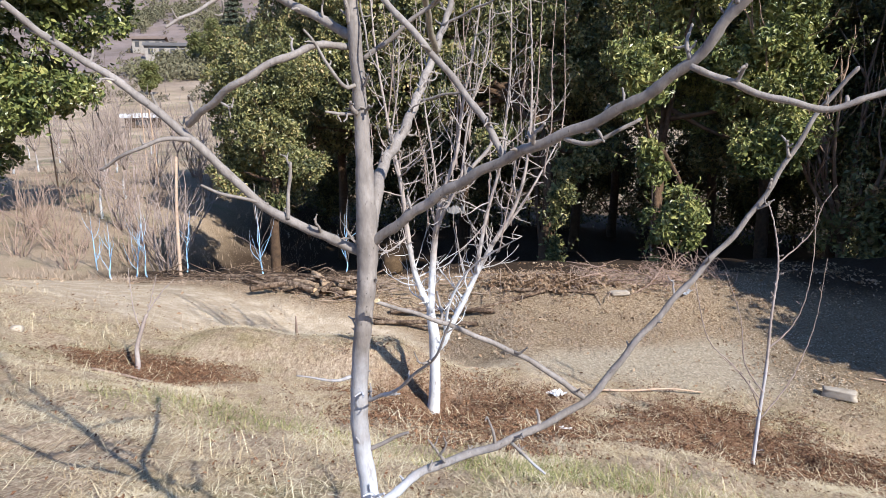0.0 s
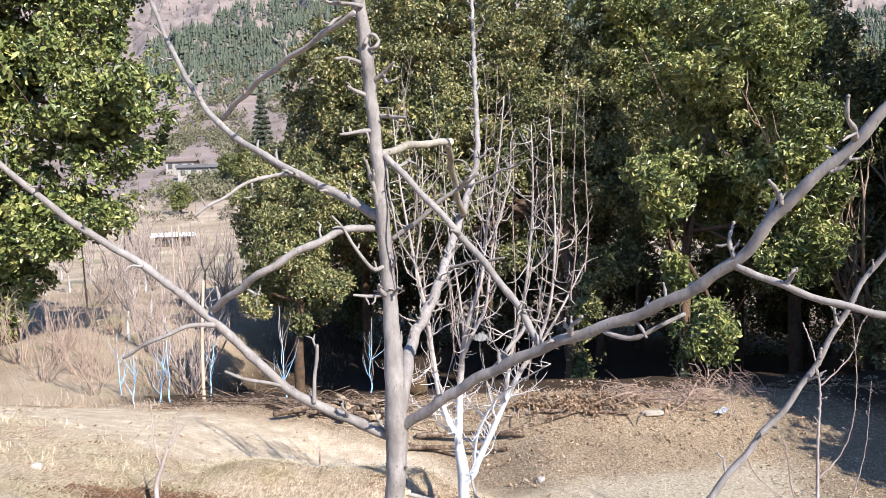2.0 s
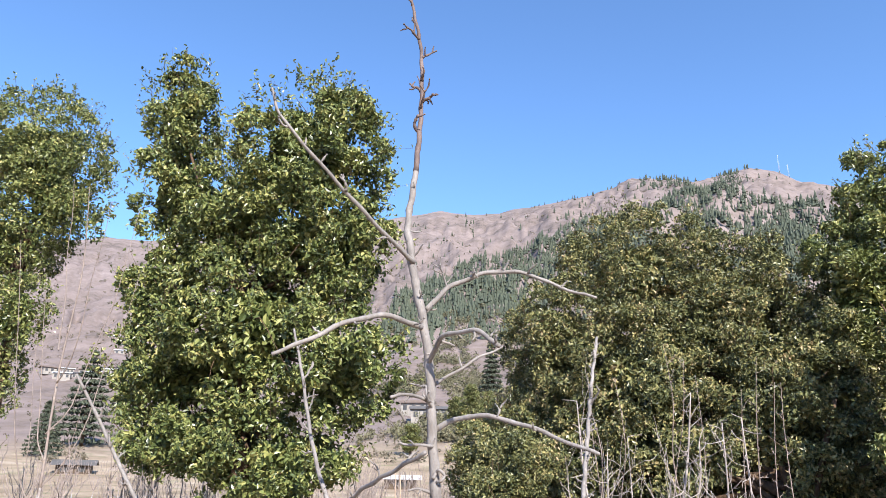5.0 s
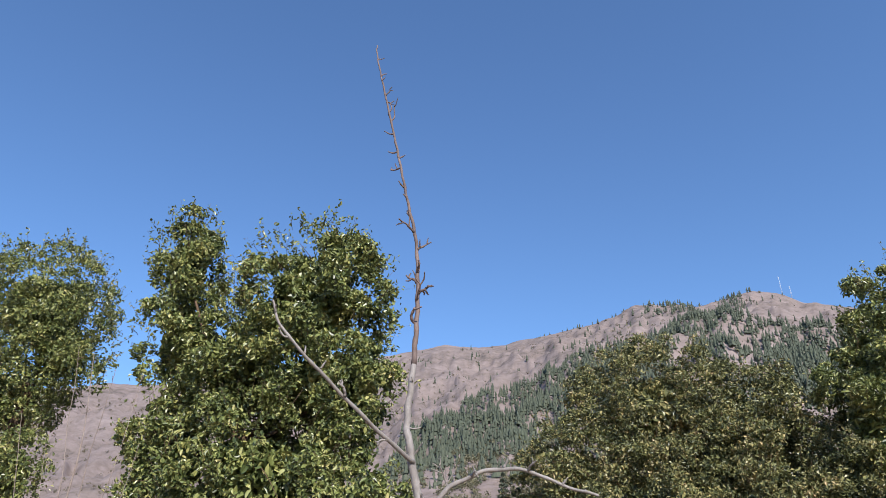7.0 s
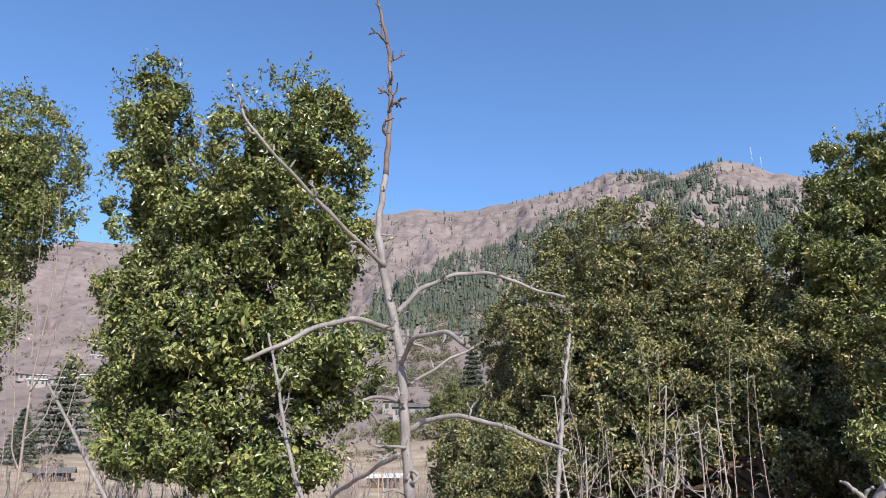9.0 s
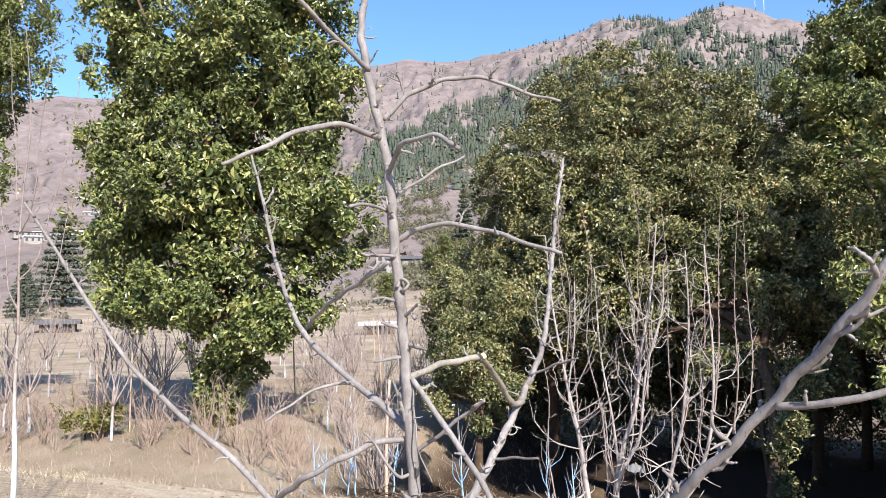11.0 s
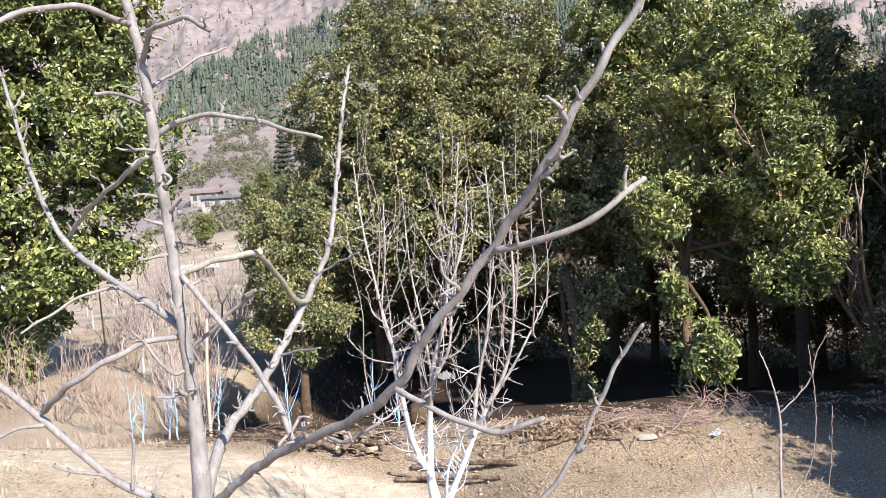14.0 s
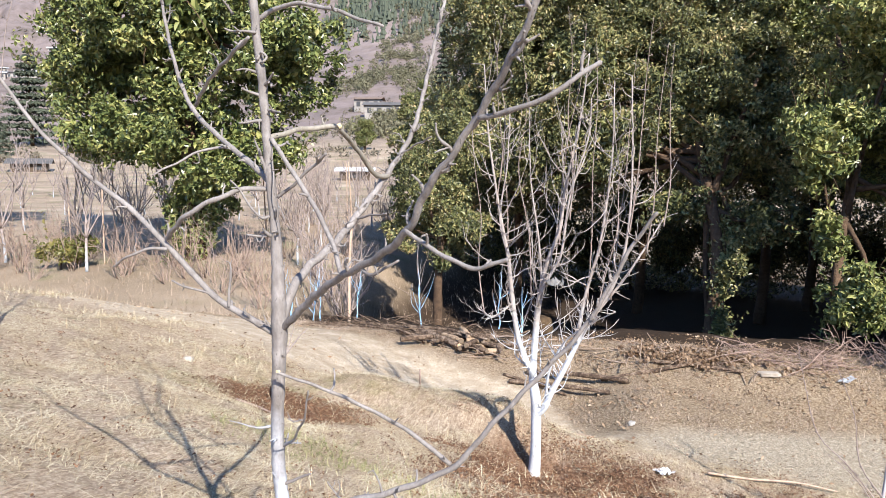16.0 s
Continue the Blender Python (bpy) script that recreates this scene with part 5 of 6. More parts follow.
valley_leaf = plain("valley_foliage", [(0.3, (0.08, 0.08, 0.05)), (0.5, (0.15, 0.14, 0.085)), (0.7, (0.23, 0.2, 0.13))], 0.25, 0.9, 0.3, 0.2)
az, r, x, y, patch = far_places(7000, -27, -4, 120, 470, 37, 45, 8.0)
chosen = patch > np.where(az < -22, 0.4, -0.1)
x, y, r = x[chosen], y[chosen], r[chosen]
size = rng.uniform(0.3, 1.3, len(x)) ** 1.4 * (0.5 + r / 420)
groves = np.concatenate([np.stack([x + rng.normal(0, 0.6, len(x)), y, height(x, y) + size * (0.7 + 0.9 * k), size * (1 - 0.25 * k)], axis=1) for k in range(2)])
far_clumps("valley_scrub", groves, "pale yellow-green trees and scrub on the valley slope", "scrub", valley_leaf)


def conifer(name, at, tall, label, droop=0.25, spread=0.3, count=2600, blade=0.5):
    """A conifer in level tiers of needled boughs."""
    x, y, z = at
    thing = empty(name, at)
    tagged(thing, label, "tree")
    tubes = Tubes(7)
    tubes.add([(x, y, z - 0.3, tall * 0.02), (x, y, z + tall * 0.5, tall * 0.012), (x, y, z + tall, 0.02)], per=3)
    tubes.link("trunk", oak_bark, thing)
    f = rng.uniform(0.06, 1, count) ** 0.9
    tier = np.round(f * 13) / 13 + rng.normal(0, 0.008, count)
    reach = tall * spread * (1.02 - f) ** 0.75 * np.sqrt(rng.uniform(0.02, 1, count))
    a = np.round(rng.uniform(0, 6.28, count) * 2.4 + tier * 40) / 2.4 + rng.normal(0, 0.14, count)
    centres = np.stack([x + np.cos(a) * reach, y + np.sin(a) * reach, z + tier * tall - reach * droop], axis=1)
    out = np.stack([np.cos(a), np.sin(a), np.full(count, -0.1)], axis=1) * 1.6
    verts, faces = leaf_cloud(centres, blade, blade * 0.4, out)
    mesh_object("crown", verts, faces, pine_leaf, thing, smooth=False)
    return thing


conifer("cedar_tree", polar(-45.2, 120), 13.5, "dark spreading cedar beyond the orchard", 0.1, 0.36, 4200, 0.8)
conifer("cedar_tree", polar(-47.5, 105), 6.5, "small dark cedar beyond the orchard", 0.1, 0.4, 2000, 0.6)
conifer("fir_tree", polar(-15.7, 190), 16, "tall dark fir above the valley orchard", 0.3, 0.22, 3600, 0.9)
conifer("fir_tree", polar(-13.5, 180), 12, "dark fir beside the valley orchard", 0.3, 0.24, 2600, 0.9)

pale_leaf = leafy("pale_willow_leaf", [(0.0, (0.12, 0.14, 0.05)), (0.6, (0.2, 0.21, 0.08)), (1.0, (0.28, 0.25, 0.12))], 0.6, 0.35)
for az, r, h in ((-17.2, 135, 9), (-15.9, 128, 8), (-18.4, 142, 6.5), (-16.4, 118, 6), (-13.8, 130, 9), (-21.8, 105, 4.5)):
    x, y, z = polar(az, r)
    oak("willow_tree", (x, y, z), [(x, y, z - 0.3, 0.2), (x, y, z + h * 0.3, 0.14), (x, y, z + h * 0.6, 0.08)],
        [(x, y, z + h * 0.66, h * 0.2, h * 0.2, h * 0.33), (x + h * 0.1, y, z + h * 0.42, h * 0.2, h * 0.2, h * 0.24), (x - h * 0.12, y, z + h * 0.4, h * 0.18, h * 0.18, h * 0.22)],
        2600, 0.42, "pale yellow-green willow in the valley", pale_leaf, 5, 0.3, gap=-0.6, lump=1.6)

# Buildings in the valley and on the slopes.
white_wall = plain("pale_plaster", [(0.3, (0.2, 0.175, 0.15)), (0.6, (0.34, 0.31, 0.28))], 1.2, 0.9, 0.2)
slate_roof = plain("slate_roof", [(0.3, (0.07, 0.065, 0.06)), (0.6, (0.14, 0.13, 0.125))], 1.5, 0.9, 0.3)
rust_roof = plain("rusty_sheet", [(0.3, (0.12, 0.08, 0.06)), (0.6, (0.22, 0.16, 0.12))], 1.5, 0.7, 0.3)
pale_sheet = plain("pale_sheet", [(0.3, (0.5, 0.51, 0.52)), (0.6, (0.66, 0.67, 0.68))], 2, 0.6, 0.2)
dark_wood = plain("dark_timber", [(0.3, (0.04, 0.03, 0.022)), (0.6, (0.12, 0.085, 0.06))], 6, 0.8, 0.4)
dark_glass = plain("dark_window", [(0.3, (0.05, 0.05, 0.055)), (0.7, (0.1, 0.1, 0.1))], 4, 0.15, 0.0)


def house(name, at, turn_, size, storeys, label, wall_mat, roof_mat, gable=0.25, windows=3):
    """A hill house: a plastered block for each storey, windows set into it, an overhanging pitched roof."""
    thing = empty(name, at)
    tagged(thing, label, "house")
    m = Matrix.Translation(at) @ pose(0, 0, 0, 0, 0, turn_)
    w, d, h = size
    total = h * storeys
    bm = bmesh.new()
    box(bm, (w, d, total + 0.6), (0, 0, total / 2 - 0.3), bevel=0.04)
    bmesh.ops.transform(bm, matrix=m, verts=bm.verts)
    part("wall", bm, wall_mat, thing)
    bm = bmesh.new()
    peak = w * gable * 0.5
    o, t = 0.5, 0.12
    v = [bm.verts.new(p) for p in ((-w / 2 - o, -d / 2 - o, total - 0.05), (w / 2 + o, -d / 2 - o, total - 0.05), (w / 2 + o, d / 2 + o, total - 0.05), (-w / 2 - o, d / 2 + o, total - 0.05),
                                   (-w / 2 - o, 0, total + peak), (w / 2 + o, 0, total + peak), (-w / 2 - o, 0, total + peak - t), (w / 2 + o, 0, total + peak - t))]
    for f in ((0, 1, 5, 4), (3, 4, 5, 2), (0, 6, 7, 1), (3, 2, 7, 6), (0, 4, 6), (3, 6, 4), (1, 7, 5), (2, 5, 7)):
        bm.faces.new([v[k] for k in f])
    bmesh.ops.transform(bm, matrix=m, verts=bm.verts)
    part("roof", bm, roof_mat, thing)
    for s in range(storeys):
        for k in range(windows):
            bm = bmesh.new()
            box(bm, (w / windows * 0.42, 0.12, h * 0.45), ((k + 0.5) * w / windows - w / 2, -d / 2 - 0.02, s * h + h * 0.55))
            bmesh.ops.transform(bm, matrix=m, verts=bm.verts)
            part("window", bm, dark_glass, thing)
        if s:
            bm = bmesh.new()
            box(bm, (w + 0.8, 1.0, 0.14), (0, -d / 2 - 0.5, s * h))
            bmesh.ops.transform(bm, matrix=m, verts=bm.verts)
            part("balcony", bm, dark_wood, thing)
    return thing


hx, hy, hz = polar(-20.4, 156)
house("hill_house", (hx, hy, hz), 18, (8, 5, 2.4), 1, "pale hill house with a wide dark roof", white_wall, slate_roof, 0.2, 4)
hx, hy, hz = polar(-21.6, 170)
house("hill_house", (hx, hy, hz), 12, (6, 5, 2.4), 1, "small pale outbuilding above the orchard", white_wall, rust_roof)
hx, hy, hz = polar(-45.3, 84)
house("valley_house", (hx, hy, hz - 0.2), 40, (3.2, 2.6, 1.0), 1, "low house with a blue-grey sheet roof", dark_wood, slate_roof, 0.3, 2)
hx, hy, hz = polar(-22.4, 71.5)
house("orchard_hut", (hx, hy, hz - 0.1), 24, (3.0, 2.2, 1.0), 1, "low orchard hut under a pale sheet roof", dark_wood, pale_sheet, 0.22, 1)
for az, r, w in ((-46.4, 300, 7), (-45.6, 310, 9), (-44.6, 296, 8), (-44.0, 318, 6), (-47.2, 290, 8), (-43.6, 430, 11), (-46.9, 330, 6), (-45.2, 285, 7), (-42.8, 305, 8), (-48.0, 320, 9), (-44.3, 470, 9)):
    x, y, z = polar(az, r)
    house("village_house", (x, y, z), -az + rng.uniform(-25, 25), (w * 0.7, w * 0.45, 2.2), 1, "pale village house on the far slope", white_wall, (slate_roof, rust_roof, pale_sheet)[int(rng.integers(0, 3))], 0.2, 3)

mast_steel = plain("mast_steel", [(0.3, (0.5, 0.5, 0.5)), (0.6, (0.75, 0.75, 0.74))], 0.4, 0.5, 0.1)
for az, h in ((6.9, 40), (7.5, 27)):
    x, y, z = polar(az, 1490)
    thing = empty("radio_mast", (x, y, z))
    tagged(thing, "tall pale radio mast on the mountain top", "mast")
    for k in range(3):
        a = k * 2.094
        tubes = Tubes(5)
        tubes.add([(x + math.cos(a) * 1.2, y + math.sin(a) * 1.2, z - 2, 0.16), (x + math.cos(a) * 0.25, y + math.sin(a) * 0.25, z + h, 0.12)], smooth=False)
        tubes.link("leg", mast_steel, thing)
    bm = bmesh.new()
    box(bm, (1.6, 1.4, 1.6), (x, y, z + h * 0.92), bevel=0.2)
    part("antenna_drum", bm, pale_sheet, thing)

# ---- orchard beyond the track ----
grey_bark = bark_material("grey_orchard_bark", (0.17, 0.13, 0.115), (0.42, 0.35, 0.32), 18, (0.15, 0.9), (0.5, 0.53, 0.56))
thicket_bark = bark_material("thicket_bark", (0.176, 0.135, 0.119), (0.486, 0.392, 0.35), 24)
dry_bark = bark_material("dry_brown_stems", (0.157, 0.11, 0.0895), (0.474, 0.35, 0.278), 30)


def bare_tree(name, at, tall, label, group, material, boughs=6, depth=2, kind="tree"):
    thing = empty(name, at)
    tagged(thing, label, kind, group)
    x, y, z = at
    fork = (x + rng.normal(0, 0.05), y + rng.normal(0, 0.05), z + tall * 0.28)
    tubes = Tubes(7)
    tubes.add([(x, y, z - 0.05, tall * 0.014), (x + rng.normal(0, 0.02), y, z + tall * 0.14, tall * 0.012), (*fork, tall * 0.0105)], per=3)
    tubes.link("trunk", material, thing)
    for k in range(boughs):
        a = k * 6.28 / boughs + rng.uniform(-0.4, 0.4)
        tubes = Tubes(4)
        twiggy(tubes, fork, (math.cos(a) * 0.6, math.sin(a) * 0.6, 0.9), tall * rng.uniform(0.5, 0.75), tall * 0.0085, depth, 1.0, 0.17)
        tubes.link("bough", material, thing)
    return thing


def bare_shrub(name, at, tall, label, group, material, stems=9, spread=0.5, depth=1):
    thing = empty(name, at)
    tagged(thing, label, "shrub", group)
    for _ in range(stems):
        a = rng.uniform(0, 6.28)
        tubes = Tubes(4)
        start = (at[0] + math.cos(a) * 0.08, at[1] + math.sin(a) * 0.08, at[2] - 0.04)
        twiggy(tubes, start, (math.cos(a) * spread, math.sin(a) * spread, 1.0), tall * rng.uniform(0.6, 1.05), tall * 0.0075 + 0.002, depth, 0.6, 0.2)
        tubes.link("stem", material, thing)
    return thing


ORCHARD, NEAR = "bare orchard trees beyond the track", []
for k in range(5):
    NEAR.append(bare_tree("orchard_tree", on_ground(*((-11.1, 13.0), (-14.0, 13.6), (-7.4, 15.8), (-8.3, 19.0), (-13.2, 17.2))[k]), (2.6, 2.9, 2.4, 2.7, 2.8)[k], "bare grey orchard tree with a limewashed foot", ORCHARD, grey_bark, 6, 2))
spots = []
while len(spots) < 64:
    r, az = rng.uniform(15, 62), rng.uniform(-58, -14)
    p = (r * math.sin(radians(az)), r * math.cos(radians(az)))
    if (r > 20 or az < -38) and p[0] < -5.5 and math.dist(p, (-9.7, 15)) > 2 and all(math.dist(p, q) > 1.7 for q in spots) and (p[1] > 12.6):
        spots.append(p)
for x, y in spots:
    copy_thing(NEAR[int(rng.integers(0, 5))], pose(*on_ground(x, y), 0, 0, rng.uniform(0, 360)))
SHRUBS = "bare shrubs along the orchard edge"
first = bare_shrub("bare_shrub", on_ground(-8.7, 12.6), 1.0, "leafless brown shrub in dry grass", SHRUBS, dry_bark, 9, 0.55)
second = bare_shrub("bare_shrub", on_ground(-10.0, 12.9), 1.3, "leafless brown shrub in dry grass", SHRUBS, dry_bark, 8, 0.35)
third = bare_shrub("bare_shrub", on_ground(-4.55, 12.0), 2.0, "grey leafless thicket at the grove's edge", SHRUBS, thicket_bark, 14, 0.5, 2)
for x, y, kind in ((-11.9, 12.3, 0), (-7.2, 12.3, 1), (-6.3, 12.6, 0), (-13.2, 12.2, 1), (-9.3, 13.8, 0), (-12.5, 14.6, 1), (-7.9, 14.0, 0), (-5.6, 13.0, 1), (-10.9, 16.5, 0), (-15.2, 14.0, 1), (-6.0, 11.6, 1),
                   (-5.2, 13.4, 2), (-6.6, 15.0, 2), (-8.8, 22.0, 2), (-11.5, 25.0, 2), (-7.6, 27.0, 2), (-15.0, 24.0, 2), (-13.5, 30.0, 2), (-9.9, 33.0, 2),
                   (-12.2, 13.6, 1), (-13.8, 13.0, 0), (-14.6, 12.6, 1), (-16.4, 13.2, 0), (-8.2, 13.2, 1), (-7.0, 13.4, 0), (-16.0, 15.4, 1), (-15.6, 17.0, 0), (-17.4, 18.2, 1), (-7.0, 17.6, 0), (-8.0, 16.4, 1),
                   (-10.2, 19.6, 1), (-12.6, 19.4, 1), (-14.8, 20.6, 0), (-17.0, 22.0, 2), (-8.4, 24.6, 2), (-11.0, 22.4, 2), (-13.4, 26.4, 2), (-16.8, 26.8, 2), (-19.4, 24.0, 2), (-6.6, 20.2, 2), (-5.9, 14.4, 1), (-10.6, 14.6, 0)):
    copy_thing((first, second, third)[kind], pose(*on_ground(x, y), 0, 0, rng.uniform(0, 360)))
for k in range(17):
    x, y = -6.9 - 0.5 * k + rng.uniform(-0.15, 0.15), 12.9 + 0.5 * (k % 3) + rng.uniform(-0.2, 0.2)
    copy_thing((second, first)[k % 4 == 3], pose(*on_ground(x, y), 0, 0, rng.uniform(0, 360)))
bush_leaf = leafy("dry_bush_leaf", [(0.0, (0.06, 0.07, 0.02)), (0.5, (0.13, 0.13, 0.035)), (1.0, (0.25, 0.2, 0.07))])
bx, by, bz = on_ground(-11.9, 13.1)
oak("bush", (bx, by, bz), [(bx, by, bz - 0.1, 0.03), (bx, by, bz + 0.2, 0.025), (bx, by, bz + 0.4, 0.02)], [(bx, by, bz + 0.5, 0.5, 0.4, 0.42), (bx + 0.45, by, bz + 0.4, 0.35, 0.3, 0.32)], 1300, 0.1, "small yellowish evergreen bush at the field edge", bush_leaf, 6)
pale_wood = plain("weathered_pole", [(0.3, (0.3, 0.2, 0.14)), (0.55, (0.5, 0.37, 0.28)), (0.7, (0.6, 0.48, 0.38))], 18, 0.85, 0.5)


def pole(name, at, tall, thick, lean, label, material, group=""):
    x, y, z = at
    tubes = Tubes(8)
    tubes.add([(x, y, z - 0.15, thick), (x + lean[0] * 0.5 + rng.normal(0, 0.01), y + lean[1] * 0.5, z + tall * 0.5, thick * 0.92), (x + lean[0], y + lean[1], z + tall, thick * 0.8)], per=4, knobs=0.03)
    return tagged(tubes.link(name, material), label, "pole", group)


pole("wooden_pole", on_ground(-3.98, 11.0), 1.85, 0.028, (0.08, 0.0), "weathered wooden pole standing in the thicket", pale_wood)
for x, y, h in ((-11.5, 14.0, 2.2), (-12.6, 14.2, 2.0), (-9.2, 17.5, 2.2), (-14.6, 18.0, 2.2), (-8.2, 21.0, 2.4), (-11.0, 27.0, 2.4), (-13.6, 22.0, 2.3), (-8.6, 30.0, 2.6)):
    pole("stake", on_ground(x, y), h, 0.022, (rng.normal(0, 0.08), 0), "pale wooden stake in the orchard", pale_wood, "stakes in the orchard")

red_stems = bark_material("reddish_bare_twigs", (0.16, 0.1, 0.07), (0.42, 0.3, 0.22), 30)
bare_tree("bare_tree", on_ground(7.3, 13.4), 6.0, "reddish leafless tree among the oaks", "", red_stems, 8, 2)

# ---- logs, brush and stones along the track ----
cut_wood = plain("cut_wood", [(0.3, (0.4, 0.24, 0.14)), (0.6, (0.66, 0.45, 0.28))], 40, 0.8, 0.3)
log_bark = plain("log_bark", [(0.36, (0.02, 0.013, 0.009)), (0.47, (0.102, 0.066, 0.045)), (0.56, (0.258, 0.185, 0.132)), (0.68, (0.408, 0.33, 0.264))], 22, 0.9, 1.0, 0.03, 3.0)


chip_bark = plain("peeled_wood", [(0.32, (0.1, 0.065, 0.04)), (0.5, (0.36, 0.25, 0.16)), (0.68, (0.6, 0.46, 0.33))], 24, 0.9, 0.8, 0.02)
worn_wood = plain("weathered_cut", [(0.3, (0.084, 0.058, 0.039)), (0.6, (0.204, 0.151, 0.105))], 40, 0.9, 0.4)


def log(a, b, r, fresh=False, label="rough felled log lying by the track", group="felled logs along the track", material=log_bark):
    a, b = np.array(a, dtype=float), np.array(b, dtype=float)
    thing = empty("log", tuple((a + b) / 2))
    tagged(thing, label, "log", group)
    side = rng.normal(0, 0.02, 3) * np.linalg.norm(b - a)
    side[2] = abs(side[2]) * 0.3
    tubes = Tubes(10)
    tubes.add([(*a, r), (*(a * 0.66 + b * 0.34 + side), r * 0.97), (*(a * 0.33 + b * 0.67 + side), r * 0.92), (*b, r * 0.85)], per=7, knobs=0.2)
    tubes.link("bark", material, thing)
    way = unit(b - a)
    for end, sign, rr in ((a, -1, r), (b, 1, r * 0.85)):
        bm = bmesh.new()
        turn_ = Vector(way * sign).to_track_quat("Z", "Y").to_matrix().to_4x4()
        shift = Matrix.Translation(end + way * sign * rr * (0.72 if sign > 0 else 0.02))
        bmesh.ops.create_cone(bm, cap_ends=True, segments=12, radius1=rr * 0.93, radius2=rr * 0.86, depth=0.012, matrix=shift @ turn_)
        part("cut_end", bm, cut_wood if fresh and sign > 0 else worn_wood, thing, "fresh orange sawn end" if fresh and sign > 0 else "")
    return thing


def level(x, y, up):
    return (x, y, float(height(x, y)) + up)


for ax, ay, bx, by, up, r in ((-3.85, 10.35, -2.2, 9.75, 0.03, 0.045), (-3.3, 10.05, -1.75, 9.35, 0.03, 0.05), (-2.9, 10.15, -1.35, 9.62, 0.04, 0.048), (-2.45, 9.82, -1.62, 9.22, 0.09, 0.058),
                               (-3.6, 10.2, -2.4, 9.7, 0.11, 0.035), (-2.2, 9.75, -1.2, 9.55, 0.12, 0.04), (-2.9, 9.72, -1.9, 9.3, 0.03, 0.025), (-3.9, 10.1, -2.7, 9.62, 0.03, 0.022), (-2.3, 9.5, -1.3, 9.15, 0.02, 0.02), (-3.2, 10.3, -2.0, 9.95, 0.14, 0.03), (-4.3, 10.5, -3.0, 10.1, 0.03, 0.03), (-1.55, 9.3, -0.9, 9.5, 0.06, 0.045),
                               (-1.9, 9.7, -1.25, 9.35, 0.18, 0.03), (-1.75, 9.6, -1.0, 9.6, 0.12, 0.035), (-2.6, 9.6, -2.1, 9.28, 0.06, 0.03),
                               (-0.8, 8.62, 0.42, 8.42, 0.03, 0.038), (-0.62, 8.85, 0.62, 8.6, 0.04, 0.045), (-0.9, 8.75, -0.1, 8.5, 0.03, 0.024), (0.3, 8.75, 1.3, 9.0, 0.05, 0.034), (0.9, 9.05, 1.9, 8.95, 0.05, 0.03)):
    log(level(ax, ay, up * 0.8), level(bx, by, up * 0.8 + 0.01), r * 0.76, r == 0.058)


for _ in range(14):
    x, y, a, l = rng.uniform(-2.3, -0.9), rng.uniform(9.15, 9.7), rng.uniform(0, 3.14), rng.uniform(0.12, 0.24)
    z = float(height(x, y)) + rng.uniform(0.03, 0.16)
    r = rng.uniform(0.02, 0.042)
    log((x - math.cos(a) * l, y - math.sin(a) * l, z), (x + math.cos(a) * l, y + math.sin(a) * l, z + rng.normal(0, 0.04)), r, False, "short rough piece of firewood on the pile", "firewood pieces by the track", chip_bark if r > 0.038 else log_bark)


def tangle(name, area, count, tall, label, material, thick=(0.004, 0.011), length=(0.3, 1.1), wild=0.7, tilt=0.22):
    """A heap of cut twigs."""
    tubes = Tubes(4)
    x0, y0, x1, y1 = area
    for _ in range(count):
        x, y = rng.uniform(x0, x1), rng.uniform(y0, y1)
        fade = math.sin(math.pi * (x - x0) / (x1 - x0)) ** 0.5 * math.sin(math.pi * (y - y0) / (y1 - y0)) ** 0.5
        z = float(height(x, y)) + rng.uniform(0, tall) * fade
        a, l = rng.uniform(-wild, wild) + (math.pi if rng.random() < 0.5 else 0), rng.uniform(*length)
        d = np.array([math.cos(a), math.sin(a), rng.normal(0, tilt)]) * l / 2
        w = rng.uniform(*thick)
        p, q, m = np.array([x, y, z]) - d, np.array([x, y, z]) + d, np.array([x, y, z]) + rng.normal(0, 0.05, 3)
        p[2], q[2] = max(p[2], float(height(p[0], p[1])) + 0.01), max(q[2], float(height(q[0], q[1])) + 0.01)
        tubes.add([(*p, w), (*m, w * 0.85), (*q, w * 0.5)], per=3)
    return tagged(tubes.link(name, material), label, "brush", kind="stuff")


red_twig = bark_material("reddish_cut_twigs", (0.16, 0.09, 0.07), (0.5, 0.37, 0.3), 30)
pale_twig = bark_material("pale_cut_twigs", (0.18, 0.122, 0.084), (0.45, 0.346, 0.266), 30)
tangle("brush_pile", (1.6, 9.1, 3.1, 9.75), 120, 0.2, "heap of cut reddish twigs and branches by the track", red_twig, (0.002, 0.007), (0.15, 0.7), 1.3, 0.3)
tangle("brush_pile", (0.3, 8.9, 2.2, 9.5), 100, 0.16, "heap of sticks and dead leaves by the track", pale_twig, (0.002, 0.007), (0.1, 0.4), 2.0, 0.35)
tangle("brush_pile", (-4.2, 9.5, -0.9, 10.5), 130, 0.2, "brushwood over the felled logs", log_bark, (0.003, 0.011), (0.2, 0.9))
tangle("brush_pile", (-1.6, 9.0, 0.6, 9.6), 40, 0.12, "scattered sticks by the felled logs", pale_twig, (0.003, 0.01), (0.2, 0.7))
tangle("brush_pile", (2.7, 9.4, 3.8, 10.4), 110, 0.34, "dry twigs heaped against an oak's foot", red_twig, (0.002, 0.006), (0.12, 0.5), 3.1, 0.6)

